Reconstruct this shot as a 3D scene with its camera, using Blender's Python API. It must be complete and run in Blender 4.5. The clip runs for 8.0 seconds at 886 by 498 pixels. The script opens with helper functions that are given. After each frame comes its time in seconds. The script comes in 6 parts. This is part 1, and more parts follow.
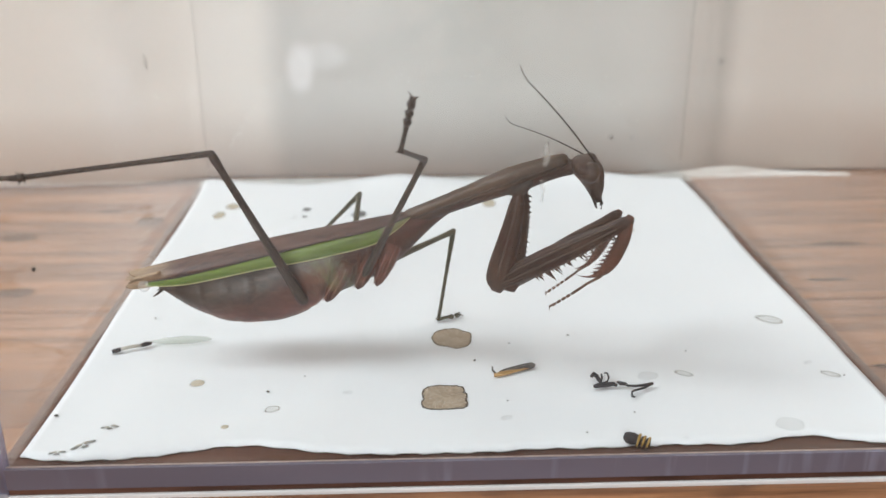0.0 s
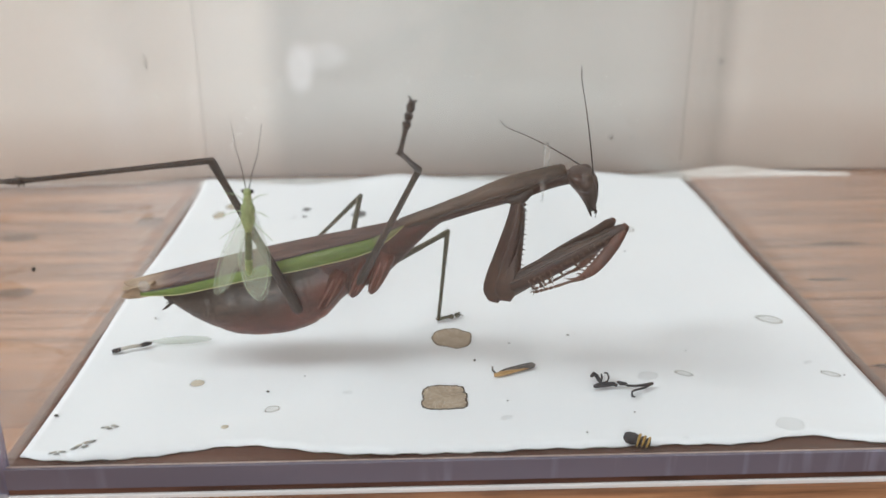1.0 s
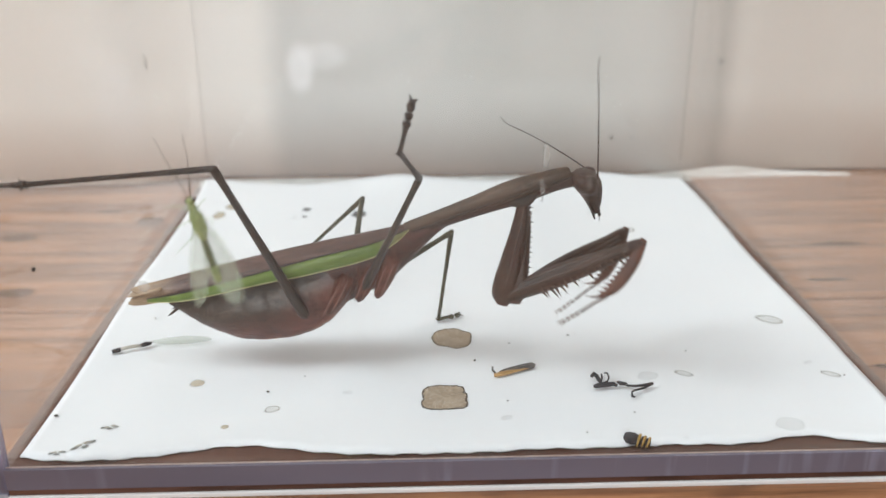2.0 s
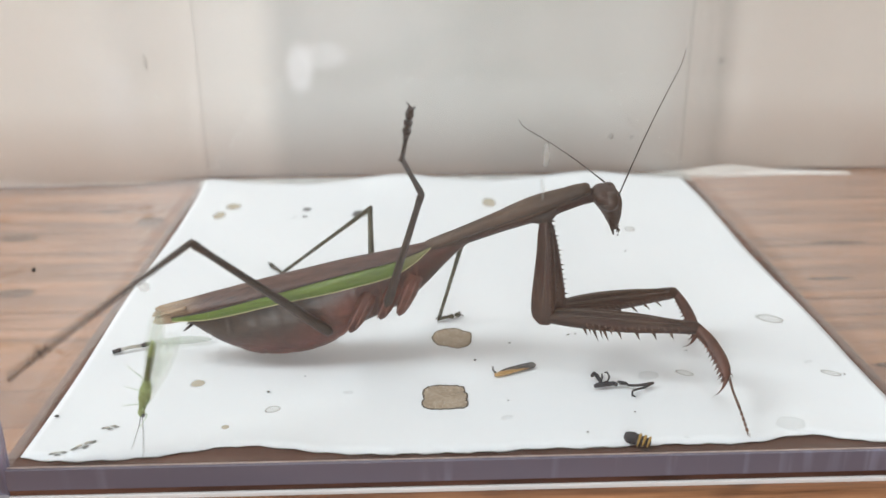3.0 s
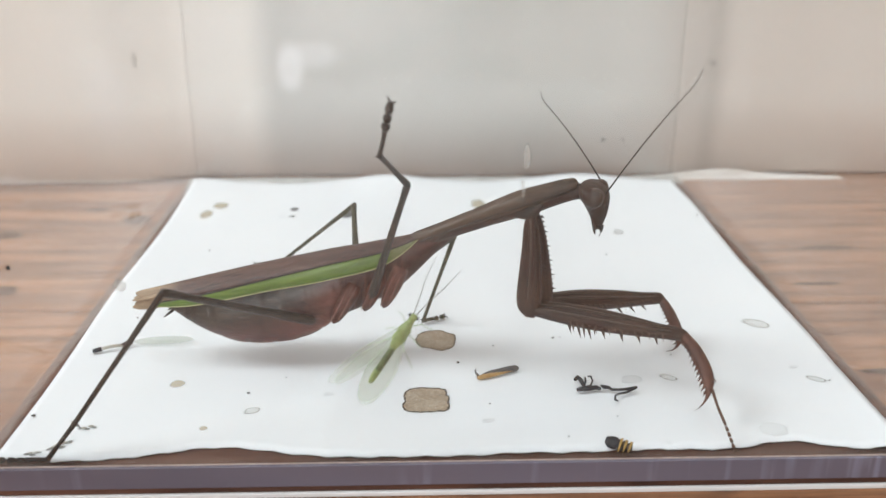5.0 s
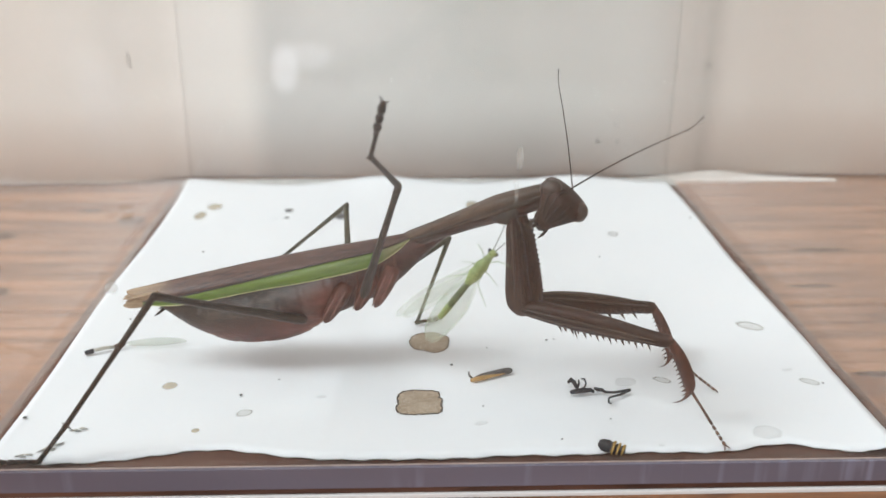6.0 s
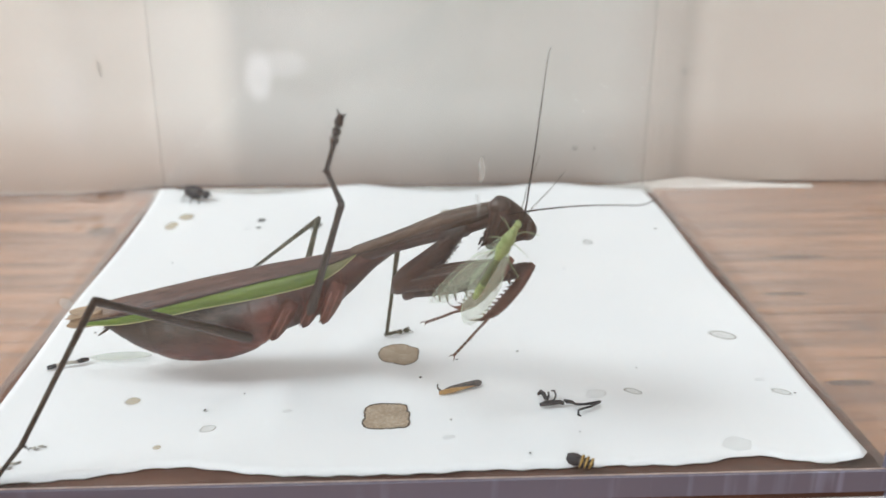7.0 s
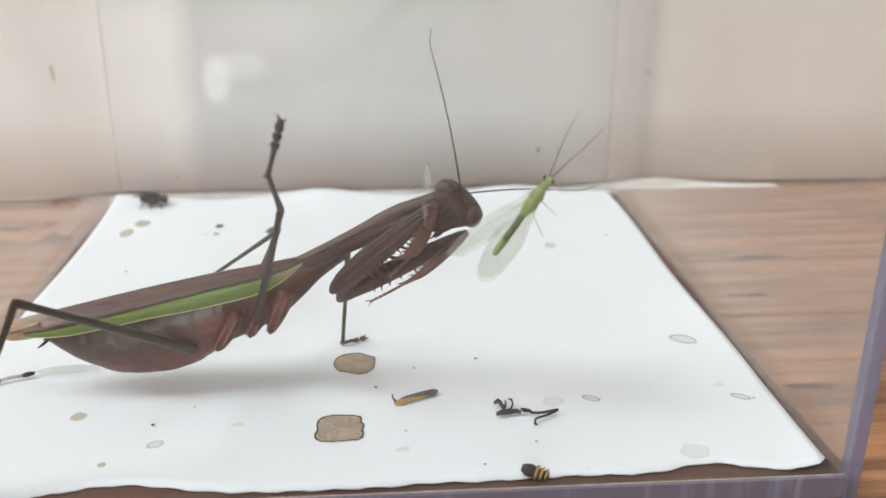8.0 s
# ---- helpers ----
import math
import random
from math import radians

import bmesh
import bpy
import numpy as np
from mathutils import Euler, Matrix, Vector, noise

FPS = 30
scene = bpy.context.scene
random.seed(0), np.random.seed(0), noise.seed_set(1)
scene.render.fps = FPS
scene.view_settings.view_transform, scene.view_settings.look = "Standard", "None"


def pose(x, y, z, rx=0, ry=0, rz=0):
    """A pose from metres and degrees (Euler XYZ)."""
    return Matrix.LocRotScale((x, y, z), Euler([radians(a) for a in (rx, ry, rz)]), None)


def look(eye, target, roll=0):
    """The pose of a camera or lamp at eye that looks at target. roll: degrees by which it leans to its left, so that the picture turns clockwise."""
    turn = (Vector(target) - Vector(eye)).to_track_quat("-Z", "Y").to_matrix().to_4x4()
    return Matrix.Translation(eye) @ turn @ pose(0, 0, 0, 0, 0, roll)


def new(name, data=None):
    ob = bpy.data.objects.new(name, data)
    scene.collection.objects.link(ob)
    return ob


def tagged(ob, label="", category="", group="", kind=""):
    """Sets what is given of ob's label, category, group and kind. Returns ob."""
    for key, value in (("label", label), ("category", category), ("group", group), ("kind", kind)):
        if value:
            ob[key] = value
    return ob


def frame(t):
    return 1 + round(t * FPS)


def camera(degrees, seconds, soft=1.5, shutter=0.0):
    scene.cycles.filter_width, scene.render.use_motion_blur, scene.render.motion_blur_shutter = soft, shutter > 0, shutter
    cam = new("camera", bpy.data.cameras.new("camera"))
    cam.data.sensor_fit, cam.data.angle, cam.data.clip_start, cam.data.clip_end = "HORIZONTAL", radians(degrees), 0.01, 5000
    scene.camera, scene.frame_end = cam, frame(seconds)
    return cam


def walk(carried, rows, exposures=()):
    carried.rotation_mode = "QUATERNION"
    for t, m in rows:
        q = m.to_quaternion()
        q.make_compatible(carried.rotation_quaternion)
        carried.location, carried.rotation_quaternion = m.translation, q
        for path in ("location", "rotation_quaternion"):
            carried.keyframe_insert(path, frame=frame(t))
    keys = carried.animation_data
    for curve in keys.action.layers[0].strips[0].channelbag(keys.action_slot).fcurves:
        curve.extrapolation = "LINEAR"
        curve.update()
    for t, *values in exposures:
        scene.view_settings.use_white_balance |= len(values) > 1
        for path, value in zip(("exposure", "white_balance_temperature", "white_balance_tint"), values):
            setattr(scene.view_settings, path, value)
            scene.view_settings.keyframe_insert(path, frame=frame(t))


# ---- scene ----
# The camera: held by hand, a hand's width from a small case.
cam = camera(51.3, 8.0, soft=1.5, shutter=0.6)
cam.data.dof.use_dof = True
cam.data.dof.focus_distance = 0.150
cam.data.dof.aperture_fstop = 25.0
PATH = [
    (0, (-0.00812, -0.11794, 0.07862), (-0.00363, 0.03083, 0.01992), -0.24),
    (1.5, (-0.00815, -0.11792, 0.07859), (-0.00363, 0.03085, 0.01990), -0.24),
    (2.8, (-0.00811, -0.11788, 0.07862), (-0.00366, 0.03086, 0.01988), -0.30),
    (3, (-0.00809, -0.11788, 0.07866), (-0.00366, 0.03086, 0.01987), -0.35),
    (3.5, (-0.00855, -0.11882, 0.07905), (-0.00523, 0.02987, 0.02006), -0.15),
    (4, (-0.00798, -0.11817, 0.07839), (-0.00525, 0.03064, 0.01967), 0.04),
    (4.5, (-0.00608, -0.11711, 0.07827), (-0.00205, 0.03170, 0.01962), 0.05),
    (6, (-0.00518, -0.11640, 0.07833), (0.00034, 0.03243, 0.01985), 0.44),
    (6.5, (-0.00379, -0.11551, 0.07838), (0.00214, 0.03350, 0.02040), 0.52),
    (7, (-0.00164, -0.11431, 0.07846), (0.00595, 0.03478, 0.02089), 0.37),
    (7.5, (0.00043, -0.11271, 0.07885), (0.01018, 0.03619, 0.02113), 0.30),
    (8, (0.00231, -0.11132, 0.07872), (0.01393, 0.03743, 0.02095), 0.30),
]
walk(cam, [(t, look(eye, target, roll)) for t, eye, target, roll in PATH], exposures=[(0, -0.16), (0.5, -0.19), (1, -0.25), (1.5, -0.17), (3, -0.13), (6, -0.09), (8, -0.12)])

# ---- light: area lamps added in a windowless white room, standing in for daylight ----
world = bpy.data.worlds.new("world")
scene.world = world
world.use_nodes = True
sky = world.node_tree.nodes.new("ShaderNodeTexSky")
sky.sky_type = "NISHITA"
sky.sun_disc = False
sky.sun_elevation, sky.sun_rotation = radians(50), radians(200)
world.node_tree.links.new(sky.outputs[0], world.node_tree.nodes["Background"].inputs[0])
world.node_tree.nodes["Background"].inputs[1].default_value = 0.1


def area_lamp(name, place, target, width, height, watts, colour):
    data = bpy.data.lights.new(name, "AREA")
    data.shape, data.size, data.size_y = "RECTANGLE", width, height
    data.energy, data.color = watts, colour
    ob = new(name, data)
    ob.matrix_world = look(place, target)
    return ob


# Added lamps with no window behind them: left key, front fill, overhead fill.
area_lamp("window_daylight", (-1.05, -0.05, 0.92), (0, 0.04, 0), 0.5, 0.5, 13.6, (0.87, 0.96, 1.0))
area_lamp("far_window_daylight", (-0.3, -2.2, 0.75), (0, 0, 0), 1.0, 1.0, 27.5, (0.925, 0.975, 1.0))
area_lamp("skylight_daylight", (-0.12, -0.10, 1.49), (0.0, 0.02, 0), 0.45, 0.4, 3.0, (0.82, 0.93, 1.0))



# ---- materials ----
def material(name):
    m = bpy.data.materials.new(name)
    m.use_nodes = True
    nt = m.node_tree
    return m, nt, nt.nodes["Principled BSDF"], nt.nodes, nt.links


def coords(nt, scale=(1, 1, 1), source="Object"):
    tc = nt.nodes.new("ShaderNodeTexCoord")
    mp = nt.nodes.new("ShaderNodeMapping")
    mp.inputs["Scale"].default_value = scale
    nt.links.new(tc.outputs[source], mp.inputs["Vector"])
    return mp.outputs["Vector"]


def noise_tex(nt, vector, scale, detail=4.0, rough=0.55):
    n = nt.nodes.new("ShaderNodeTexNoise")
    n.inputs["Scale"].default_value = scale
    n.inputs["Detail"].default_value = detail
    n.inputs["Roughness"].default_value = rough
    nt.links.new(vector, n.inputs["Vector"])
    return n.outputs["Fac"]


def ramp(nt, fac, *stops):
    r = nt.nodes.new("ShaderNodeValToRGB")
    el = r.color_ramp.elements
    while len(el) < len(stops):
        el.new(0.5)
    for e, (p, c) in zip(el, stops):
        e.position, e.color = p, (*c, 1)
    nt.links.new(fac, r.inputs["Fac"])
    return r.outputs["Color"]


def mix(nt, fac, a, b, mode="MIX"):
    m = nt.nodes.new("ShaderNodeMix")
    m.data_type, m.blend_type = "RGBA", mode
    for sock, v in ((m.inputs[0], fac), (m.inputs[6], a), (m.inputs[7], b)):
        if hasattr(v, "links"):
            nt.links.new(v, sock)
        elif isinstance(v, tuple):
            sock.default_value = (*v, 1)
        else:
            sock.default_value = v
    return m.outputs[2]


def bump(nt, fac, bsdf, strength, distance):
    b = nt.nodes.new("ShaderNodeBump")
    b.inputs["Strength"].default_value = strength
    b.inputs["Distance"].default_value = distance
    nt.links.new(fac, b.inputs["Height"])
    nt.links.new(b.outputs[0], bsdf.inputs["Normal"])


def mottled(name, dark, light, scale, stretch=(1, 1, 1), rough=0.5, relief=0.3, depth=0.0002, fleck=None):
    """A surface of two tones in a coarse and a fine noise, with relief."""
    m, nt, bsdf, nodes, links = material(name)
    v = coords(nt, stretch)
    coarse = noise_tex(nt, v, scale)
    fine = noise_tex(nt, v, scale * 6)
    col = ramp(nt, coarse, (0.36, dark), (0.64, light))
    col = mix(nt, 0.40, col, ramp(nt, fine, (0.35, tuple(0.6 * c for c in dark)), (0.65, tuple(min(1, 1.25 * c) for c in light))))
    if fleck:
        col = mix(nt, ramp(nt, noise_tex(nt, v, scale * 2.3), (0.60, (0, 0, 0)), (0.70, (1, 1, 1))), col, fleck)
    links.new(col, bsdf.inputs["Base Color"])
    bsdf.inputs["Roughness"].default_value = rough
    bump(nt, fine, bsdf, relief, depth)
    return m


def chitin(name, dark, light, streak=0.10, rough=0.45, pale=(0.20, 0.155, 0.12), russet=None):
    """Insect skin: broad blotches, long fine streaks along the limb, grain, worn pale flecks and dark pits."""
    m, nt, bsdf, nodes, links = material(name)
    along = coords(nt, (streak, 1, 1))
    broad = noise_tex(nt, coords(nt, (0.5, 1, 1)), 190, 3)
    lines = noise_tex(nt, along, 1250, 4, 0.65)
    grain = noise_tex(nt, coords(nt, (0.6, 1, 1)), 2400, 3)
    mid = tuple((p + q) / 2 for p, q in zip(dark, light))
    col = ramp(nt, broad, (0.34, dark), (0.5, mid), (0.66, light))
    deep, high = tuple(0.22 * c for c in dark), tuple(min(1, 1.9 * c) for c in light)
    col = mix(nt, 0.28, col, ramp(nt, lines, (0.38, deep), (0.5, mid), (0.63, high)))
    col = mix(nt, 0.18, col, ramp(nt, grain, (0.35, deep), (0.65, high)))
    if russet:
        col = mix(nt, ramp(nt, noise_tex(nt, coords(nt, (0.5, 1, 1)), 300, 3), (0.50, (0, 0, 0)), (0.66, (0.8, 0.8, 0.8))), col, russet)
    wear = ramp(nt, noise_tex(nt, coords(nt, (0.25, 1, 1)), 900, 4), (0.64, (0, 0, 0)), (0.78, (0.35, 0.35, 0.35)))
    col = mix(nt, wear, col, pale)
    pits = ramp(nt, noise_tex(nt, coords(nt, (0.7, 1, 1)), 1300, 1), (0.70, (0, 0, 0)), (0.76, (0.7, 0.7, 0.7)))
    col = mix(nt, pits, col, deep)
    links.new(col, bsdf.inputs["Base Color"])
    bsdf.inputs["Roughness"].default_value = rough
    bsdf.inputs["Specular IOR Level"].default_value = 0.3
    bump(nt, lines, bsdf, 0.45, 0.0002)
    return m


def plain(name, colour, rough=0.5, metal=0.0):
    m, nt, bsdf, nodes, links = material(name)
    bsdf.inputs["Base Color"].default_value = (*colour, 1)
    bsdf.inputs["Roughness"].default_value = rough
    bsdf.inputs["Metallic"].default_value = metal
    return m


def acrylic(name, haze_low, haze_high, gloss_tint=(1, 1, 1), tint=(1, 1, 1), scale=30.0, haze_tint=(0.85, 0.84, 0.83)):
    """A clear pane: it lets light straight through, reflects by Fresnel, and carries a thin haze of dirt and smears,
    with veiling reflections put into it.
    """
    m, nt, bsdf, nodes, links = material(name)
    nodes.remove(bsdf)
    clear = nodes.new("ShaderNodeBsdfTransparent")
    clear.inputs[0].default_value = (*tint, 1)
    gloss = nodes.new("ShaderNodeBsdfGlossy")
    gloss.inputs["Roughness"].default_value = 0.03
    gloss.inputs["Color"].default_value = (*gloss_tint, 1)
    front, through_film, film = nodes.new("ShaderNodeBsdfDiffuse"), nodes.new("ShaderNodeBsdfTranslucent"), nodes.new("ShaderNodeMixShader")
    front.inputs[0].default_value = (*haze_tint, 1)
    through_film.inputs[0].default_value = (*haze_tint, 1)
    links.new(front.outputs[0], film.inputs[1])
    links.new(through_film.outputs[0], film.inputs[2])
    face = nodes.new("ShaderNodeLayerWeight")
    face.inputs["Blend"].default_value = 0.5
    power = nodes.new("ShaderNodeMath")
    power.operation = "POWER"
    links.new(face.outputs["Facing"], power.inputs[0])
    power.inputs[1].default_value = 5.0
    fr = nodes.new("ShaderNodeMath")
    fr.operation = "MULTIPLY_ADD"
    links.new(power.outputs[0], fr.inputs[0])
    fr.inputs[1].default_value, fr.inputs[2].default_value = 0.7, 0.025
    v = coords(nt, (1, 1, 0.5))
    haze = ramp(nt, noise_tex(nt, v, scale, 5), (0.3, (haze_low,) * 3), (0.75, (haze_high,) * 3))
    a = nodes.new("ShaderNodeMixShader")
    links.new(haze, a.inputs[0])
    links.new(clear.outputs[0], a.inputs[1])
    links.new(film.outputs[0], a.inputs[2])
    b = nodes.new("ShaderNodeMixShader")
    links.new(fr.outputs[0], b.inputs[0])
    links.new(a.outputs[0], b.inputs[1])
    links.new(gloss.outputs[0], b.inputs[2])
    links.new(b.outputs[0], nodes["Material Output"].inputs["Surface"])
    return m


def wood(name, dark, light, scale, rough=0.45):
    """Planed wood with grain along x and darker streaks and knots."""
    m, nt, bsdf, nodes, links = material(name)
    v = coords(nt, (5, 90, 90))
    v2 = coords(nt, (6, 45, 45))
    grain = noise_tex(nt, v, scale, 6, 0.65)
    broad = noise_tex(nt, v2, scale * 0.9, 3)
    knots = noise_tex(nt, coords(nt, (9, 22, 22)), scale * 1.3, 2)
    col = ramp(nt, grain, (0.34, dark), (0.46, tuple(0.45 * p + 0.55 * q for p, q in zip(dark, light))), (0.56, light), (0.75, tuple(min(1, c * 1.2) for c in light)))
    col = mix(nt, ramp(nt, broad, (0.51, (0, 0, 0)), (0.67, (0.7, 0.7, 0.7))), col, dark)
    col = mix(nt, ramp(nt, knots, (0.64, (0, 0, 0)), (0.72, (0.75, 0.75, 0.75))), col, tuple(0.6 * c for c in dark))
    links.new(col, bsdf.inputs["Base Color"])
    bsdf.inputs["Roughness"].default_value = rough
    bump(nt, grain, bsdf, 0.25, 0.0004)
    return m


MM = 0.001


def paper_material():
    """Smooth white paper with faint cockling, a few soft creases and greyish smears."""
    m, nt, bsdf, nodes, links = material("paper_white")
    v = coords(nt)
    col = ramp(nt, noise_tex(nt, v, 30, 3), (0.35, (0.80, 0.815, 0.83)), (0.65, (0.835, 0.845, 0.855)))
    smear = ramp(nt, noise_tex(nt, coords(nt, (1, 2.2, 1)), 85, 5), (0.60, (0, 0, 0)), (0.78, (0.30, 0.30, 0.30)))
    col = mix(nt, smear, col, (0.62, 0.62, 0.60))
    links.new(col, bsdf.inputs["Base Color"])
    bsdf.inputs["Roughness"].default_value = 0.8
    bump(nt, noise_tex(nt, v, 22, 2), bsdf, 0.25, 0.0006)
    return m


def wing_material():
    """Leathery brown wing with long veins, fading to tan at the tip."""
    m, nt, bsdf, nodes, links = material("brown_wing")
    v = coords(nt, (0.06, 1, 1))
    streak, fine = noise_tex(nt, v, 950, 4, 0.65), noise_tex(nt, coords(nt, (0.25, 1, 1)), 2600)
    col = ramp(nt, streak, (0.36, (0.0264, 0.0106, 0.0088)), (0.50, (0.0651, 0.0282, 0.0211)), (0.66, (0.1276, 0.0660, 0.0484)))
    col = mix(nt, 0.38, col, ramp(nt, fine, (0.38, (0.02, 0.009, 0.007)), (0.62, (0.17, 0.09, 0.068))))
    col = mix(nt, ramp(nt, noise_tex(nt, coords(nt, (0.15, 1, 1)), 500, 3), (0.60, (0, 0, 0)), (0.72, (0.6, 0.6, 0.6))), col, (0.23, 0.15, 0.11))
    sep = nodes.new("ShaderNodeSeparateXYZ")
    links.new(coords(nt), sep.inputs[0])
    tip = nodes.new("ShaderNodeMapRange")
    tip.inputs["From Min"].default_value, tip.inputs["From Max"].default_value = -0.0415, -0.0475
    links.new(sep.outputs["X"], tip.inputs["Value"])
    col = mix(nt, tip.outputs[0], col, ramp(nt, streak, (0.3, (0.20, 0.12, 0.07)), (0.7, (0.40, 0.29, 0.18))))
    links.new(col, bsdf.inputs["Base Color"])
    bsdf.inputs["Roughness"].default_value = 0.5
    bump(nt, streak, bsdf, 0.5, 0.0002)
    return m


def margin_material():
    """Leaf green along the wing, fading to pale olive at its root."""
    m, nt, bsdf, nodes, links = material("green_wing_margin")
    v = coords(nt, (0.1, 1, 1))
    col = ramp(nt, noise_tex(nt, v, 400), (0.36, (0.088, 0.147, 0.016)), (0.64, (0.145, 0.222, 0.033)))
    fine = noise_tex(nt, v, 2400)
    col = mix(nt, 0.35, col, ramp(nt, fine, (0.35, (0.055, 0.088, 0.011)), (0.65, (0.185, 0.280, 0.045))))
    apart = nodes.new("ShaderNodeSeparateXYZ")
    links.new(coords(nt), apart.inputs[0])
    root = nodes.new("ShaderNodeMapRange")
    for key, value in (("From Min", -0.0066), ("From Max", -0.0052)):
        root.inputs[key].default_value = value
    links.new(apart.outputs["X"], root.inputs["Value"])
    col = mix(nt, root.outputs[0], col, (0.20, 0.205, 0.085))
    links.new(col, bsdf.inputs["Base Color"])
    bsdf.inputs["Roughness"].default_value = 0.4
    bump(nt, fine, bsdf, 0.3, 0.0002)
    return m


def rim_material():
    """Glossy cut edge: the lilac-grey tone and faint paler slanting streaks are painted-in reflections."""
    m, nt, bsdf, nodes, links = material("acrylic_rim")
    tc = nodes.new("ShaderNodeTexCoord")
    turned = nodes.new("ShaderNodeMapping")
    turned.inputs["Rotation"].default_value = (0, radians(35), 0)
    turned.inputs["Scale"].default_value = (1, 1, 0.08)
    links.new(tc.outputs["Object"], turned.inputs["Vector"])
    streaks = ramp(nt, noise_tex(nt, turned.outputs[0], 260, 3), (0.54, (0, 0, 0)), (0.66, (0.7, 0.7, 0.7)))
    patches = ramp(nt, noise_tex(nt, coords(nt), 22, 2), (0.45, (0, 0, 0)), (0.62, (0.7, 0.7, 0.7)))
    col = ramp(nt, noise_tex(nt, coords(nt, (0.2, 1, 1)), 40, 3), (0.35, (0.135, 0.118, 0.150)), (0.65, (0.180, 0.165, 0.215)))
    col = mix(nt, mix(nt, 1.0, streaks, patches, "MULTIPLY"), col, (0.36, 0.37, 0.50))
    links.new(col, bsdf.inputs["Base Color"])
    bsdf.inputs["Roughness"].default_value = 0.25
    bump(nt, noise_tex(nt, coords(nt, (0.1, 1, 1)), 300, 2), bsdf, 0.1, 0.0002)
    return m


PAPER = paper_material()
TABLE = wood("table_wood", (0.135, 0.050, 0.020), (0.44, 0.200, 0.088), 3.0)
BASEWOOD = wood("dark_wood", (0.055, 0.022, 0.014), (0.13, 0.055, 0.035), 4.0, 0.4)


def toned_cloth():
    """Woven cloth, cream and grey-beige: soft upright bands and patches paint in fold shade and pane reflections; faint
    blotches.
    """
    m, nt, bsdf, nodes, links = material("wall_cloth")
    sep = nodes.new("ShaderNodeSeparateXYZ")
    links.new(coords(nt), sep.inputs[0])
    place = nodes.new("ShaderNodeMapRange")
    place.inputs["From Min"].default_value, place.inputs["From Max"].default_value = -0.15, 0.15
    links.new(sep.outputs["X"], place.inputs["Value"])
    # Tone bands put the fold shade and pane reflections into the cloth colour.
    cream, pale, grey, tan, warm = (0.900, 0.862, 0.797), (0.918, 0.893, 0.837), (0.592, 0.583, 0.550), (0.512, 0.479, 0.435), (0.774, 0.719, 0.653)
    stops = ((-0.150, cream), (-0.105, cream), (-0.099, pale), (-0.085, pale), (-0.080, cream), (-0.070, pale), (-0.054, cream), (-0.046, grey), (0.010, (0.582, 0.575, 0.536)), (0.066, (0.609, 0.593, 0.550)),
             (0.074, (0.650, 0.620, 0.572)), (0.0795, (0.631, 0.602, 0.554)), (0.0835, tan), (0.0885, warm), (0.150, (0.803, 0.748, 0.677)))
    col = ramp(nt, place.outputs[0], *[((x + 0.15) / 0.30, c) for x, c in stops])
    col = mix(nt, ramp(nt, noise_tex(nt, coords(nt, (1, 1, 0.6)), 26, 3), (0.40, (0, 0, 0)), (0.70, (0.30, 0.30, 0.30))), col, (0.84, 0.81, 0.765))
    # Soft pale patches painted in for glare on the acrylic.
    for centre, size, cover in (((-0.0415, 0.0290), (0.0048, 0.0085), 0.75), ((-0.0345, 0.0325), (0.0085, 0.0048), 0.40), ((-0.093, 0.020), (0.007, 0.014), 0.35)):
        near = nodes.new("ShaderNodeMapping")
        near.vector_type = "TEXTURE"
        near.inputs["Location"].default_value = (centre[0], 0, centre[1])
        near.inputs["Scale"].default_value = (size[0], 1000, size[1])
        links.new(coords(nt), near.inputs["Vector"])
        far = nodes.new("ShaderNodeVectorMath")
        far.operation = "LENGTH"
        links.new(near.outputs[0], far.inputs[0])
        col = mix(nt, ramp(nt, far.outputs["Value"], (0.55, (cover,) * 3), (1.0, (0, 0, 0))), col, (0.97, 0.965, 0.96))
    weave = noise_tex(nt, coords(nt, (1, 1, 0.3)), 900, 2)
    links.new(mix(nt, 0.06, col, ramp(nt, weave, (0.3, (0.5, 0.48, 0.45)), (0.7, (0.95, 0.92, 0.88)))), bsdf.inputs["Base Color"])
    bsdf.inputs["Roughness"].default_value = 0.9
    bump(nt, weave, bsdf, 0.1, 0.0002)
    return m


WALL = toned_cloth()
WALL_PALE = mottled("pale_cloth", (0.955, 0.905, 0.83), (0.965, 0.92, 0.85), 9, stretch=(1, 1, 0.15), rough=0.9, relief=0.1)
ROOM = mottled("room_plaster", (0.72, 0.71, 0.69), (0.78, 0.77, 0.75), 3, rough=0.9)
FLOORING = wood("floor_boards", (0.18, 0.10, 0.06), (0.34, 0.21, 0.12), 1.0)
PANE = acrylic("acrylic_pane", 0.006, 0.020)
# Back haze is thickened to lighten the darker foot of the cloth.
PANE_BACK = acrylic("acrylic_back", 0.07, 0.13, scale=18)
PANE_SIDE = acrylic("acrylic_side", 0.075, 0.115, haze_tint=(0.98, 0.86, 0.78))
RIM = rim_material()
EDGE = plain("acrylic_edge", (0.86, 0.84, 0.84), 0.2)
CHITIN = chitin("brown_chitin", (0.0150, 0.0078, 0.0058), (0.0612, 0.0331, 0.0237), russet=(0.0499, 0.0200, 0.0150))
PLATE = chitin("shield_chitin", (0.0272, 0.0170, 0.0116), (0.0918, 0.0598, 0.0408), pale=(0.1632, 0.1224, 0.0918))
LEGBROWN = chitin("dark_leg_chitin", (0.0162, 0.0112, 0.0094), (0.0449, 0.0312, 0.0237), pale=(0.0811, 0.0624, 0.0499))
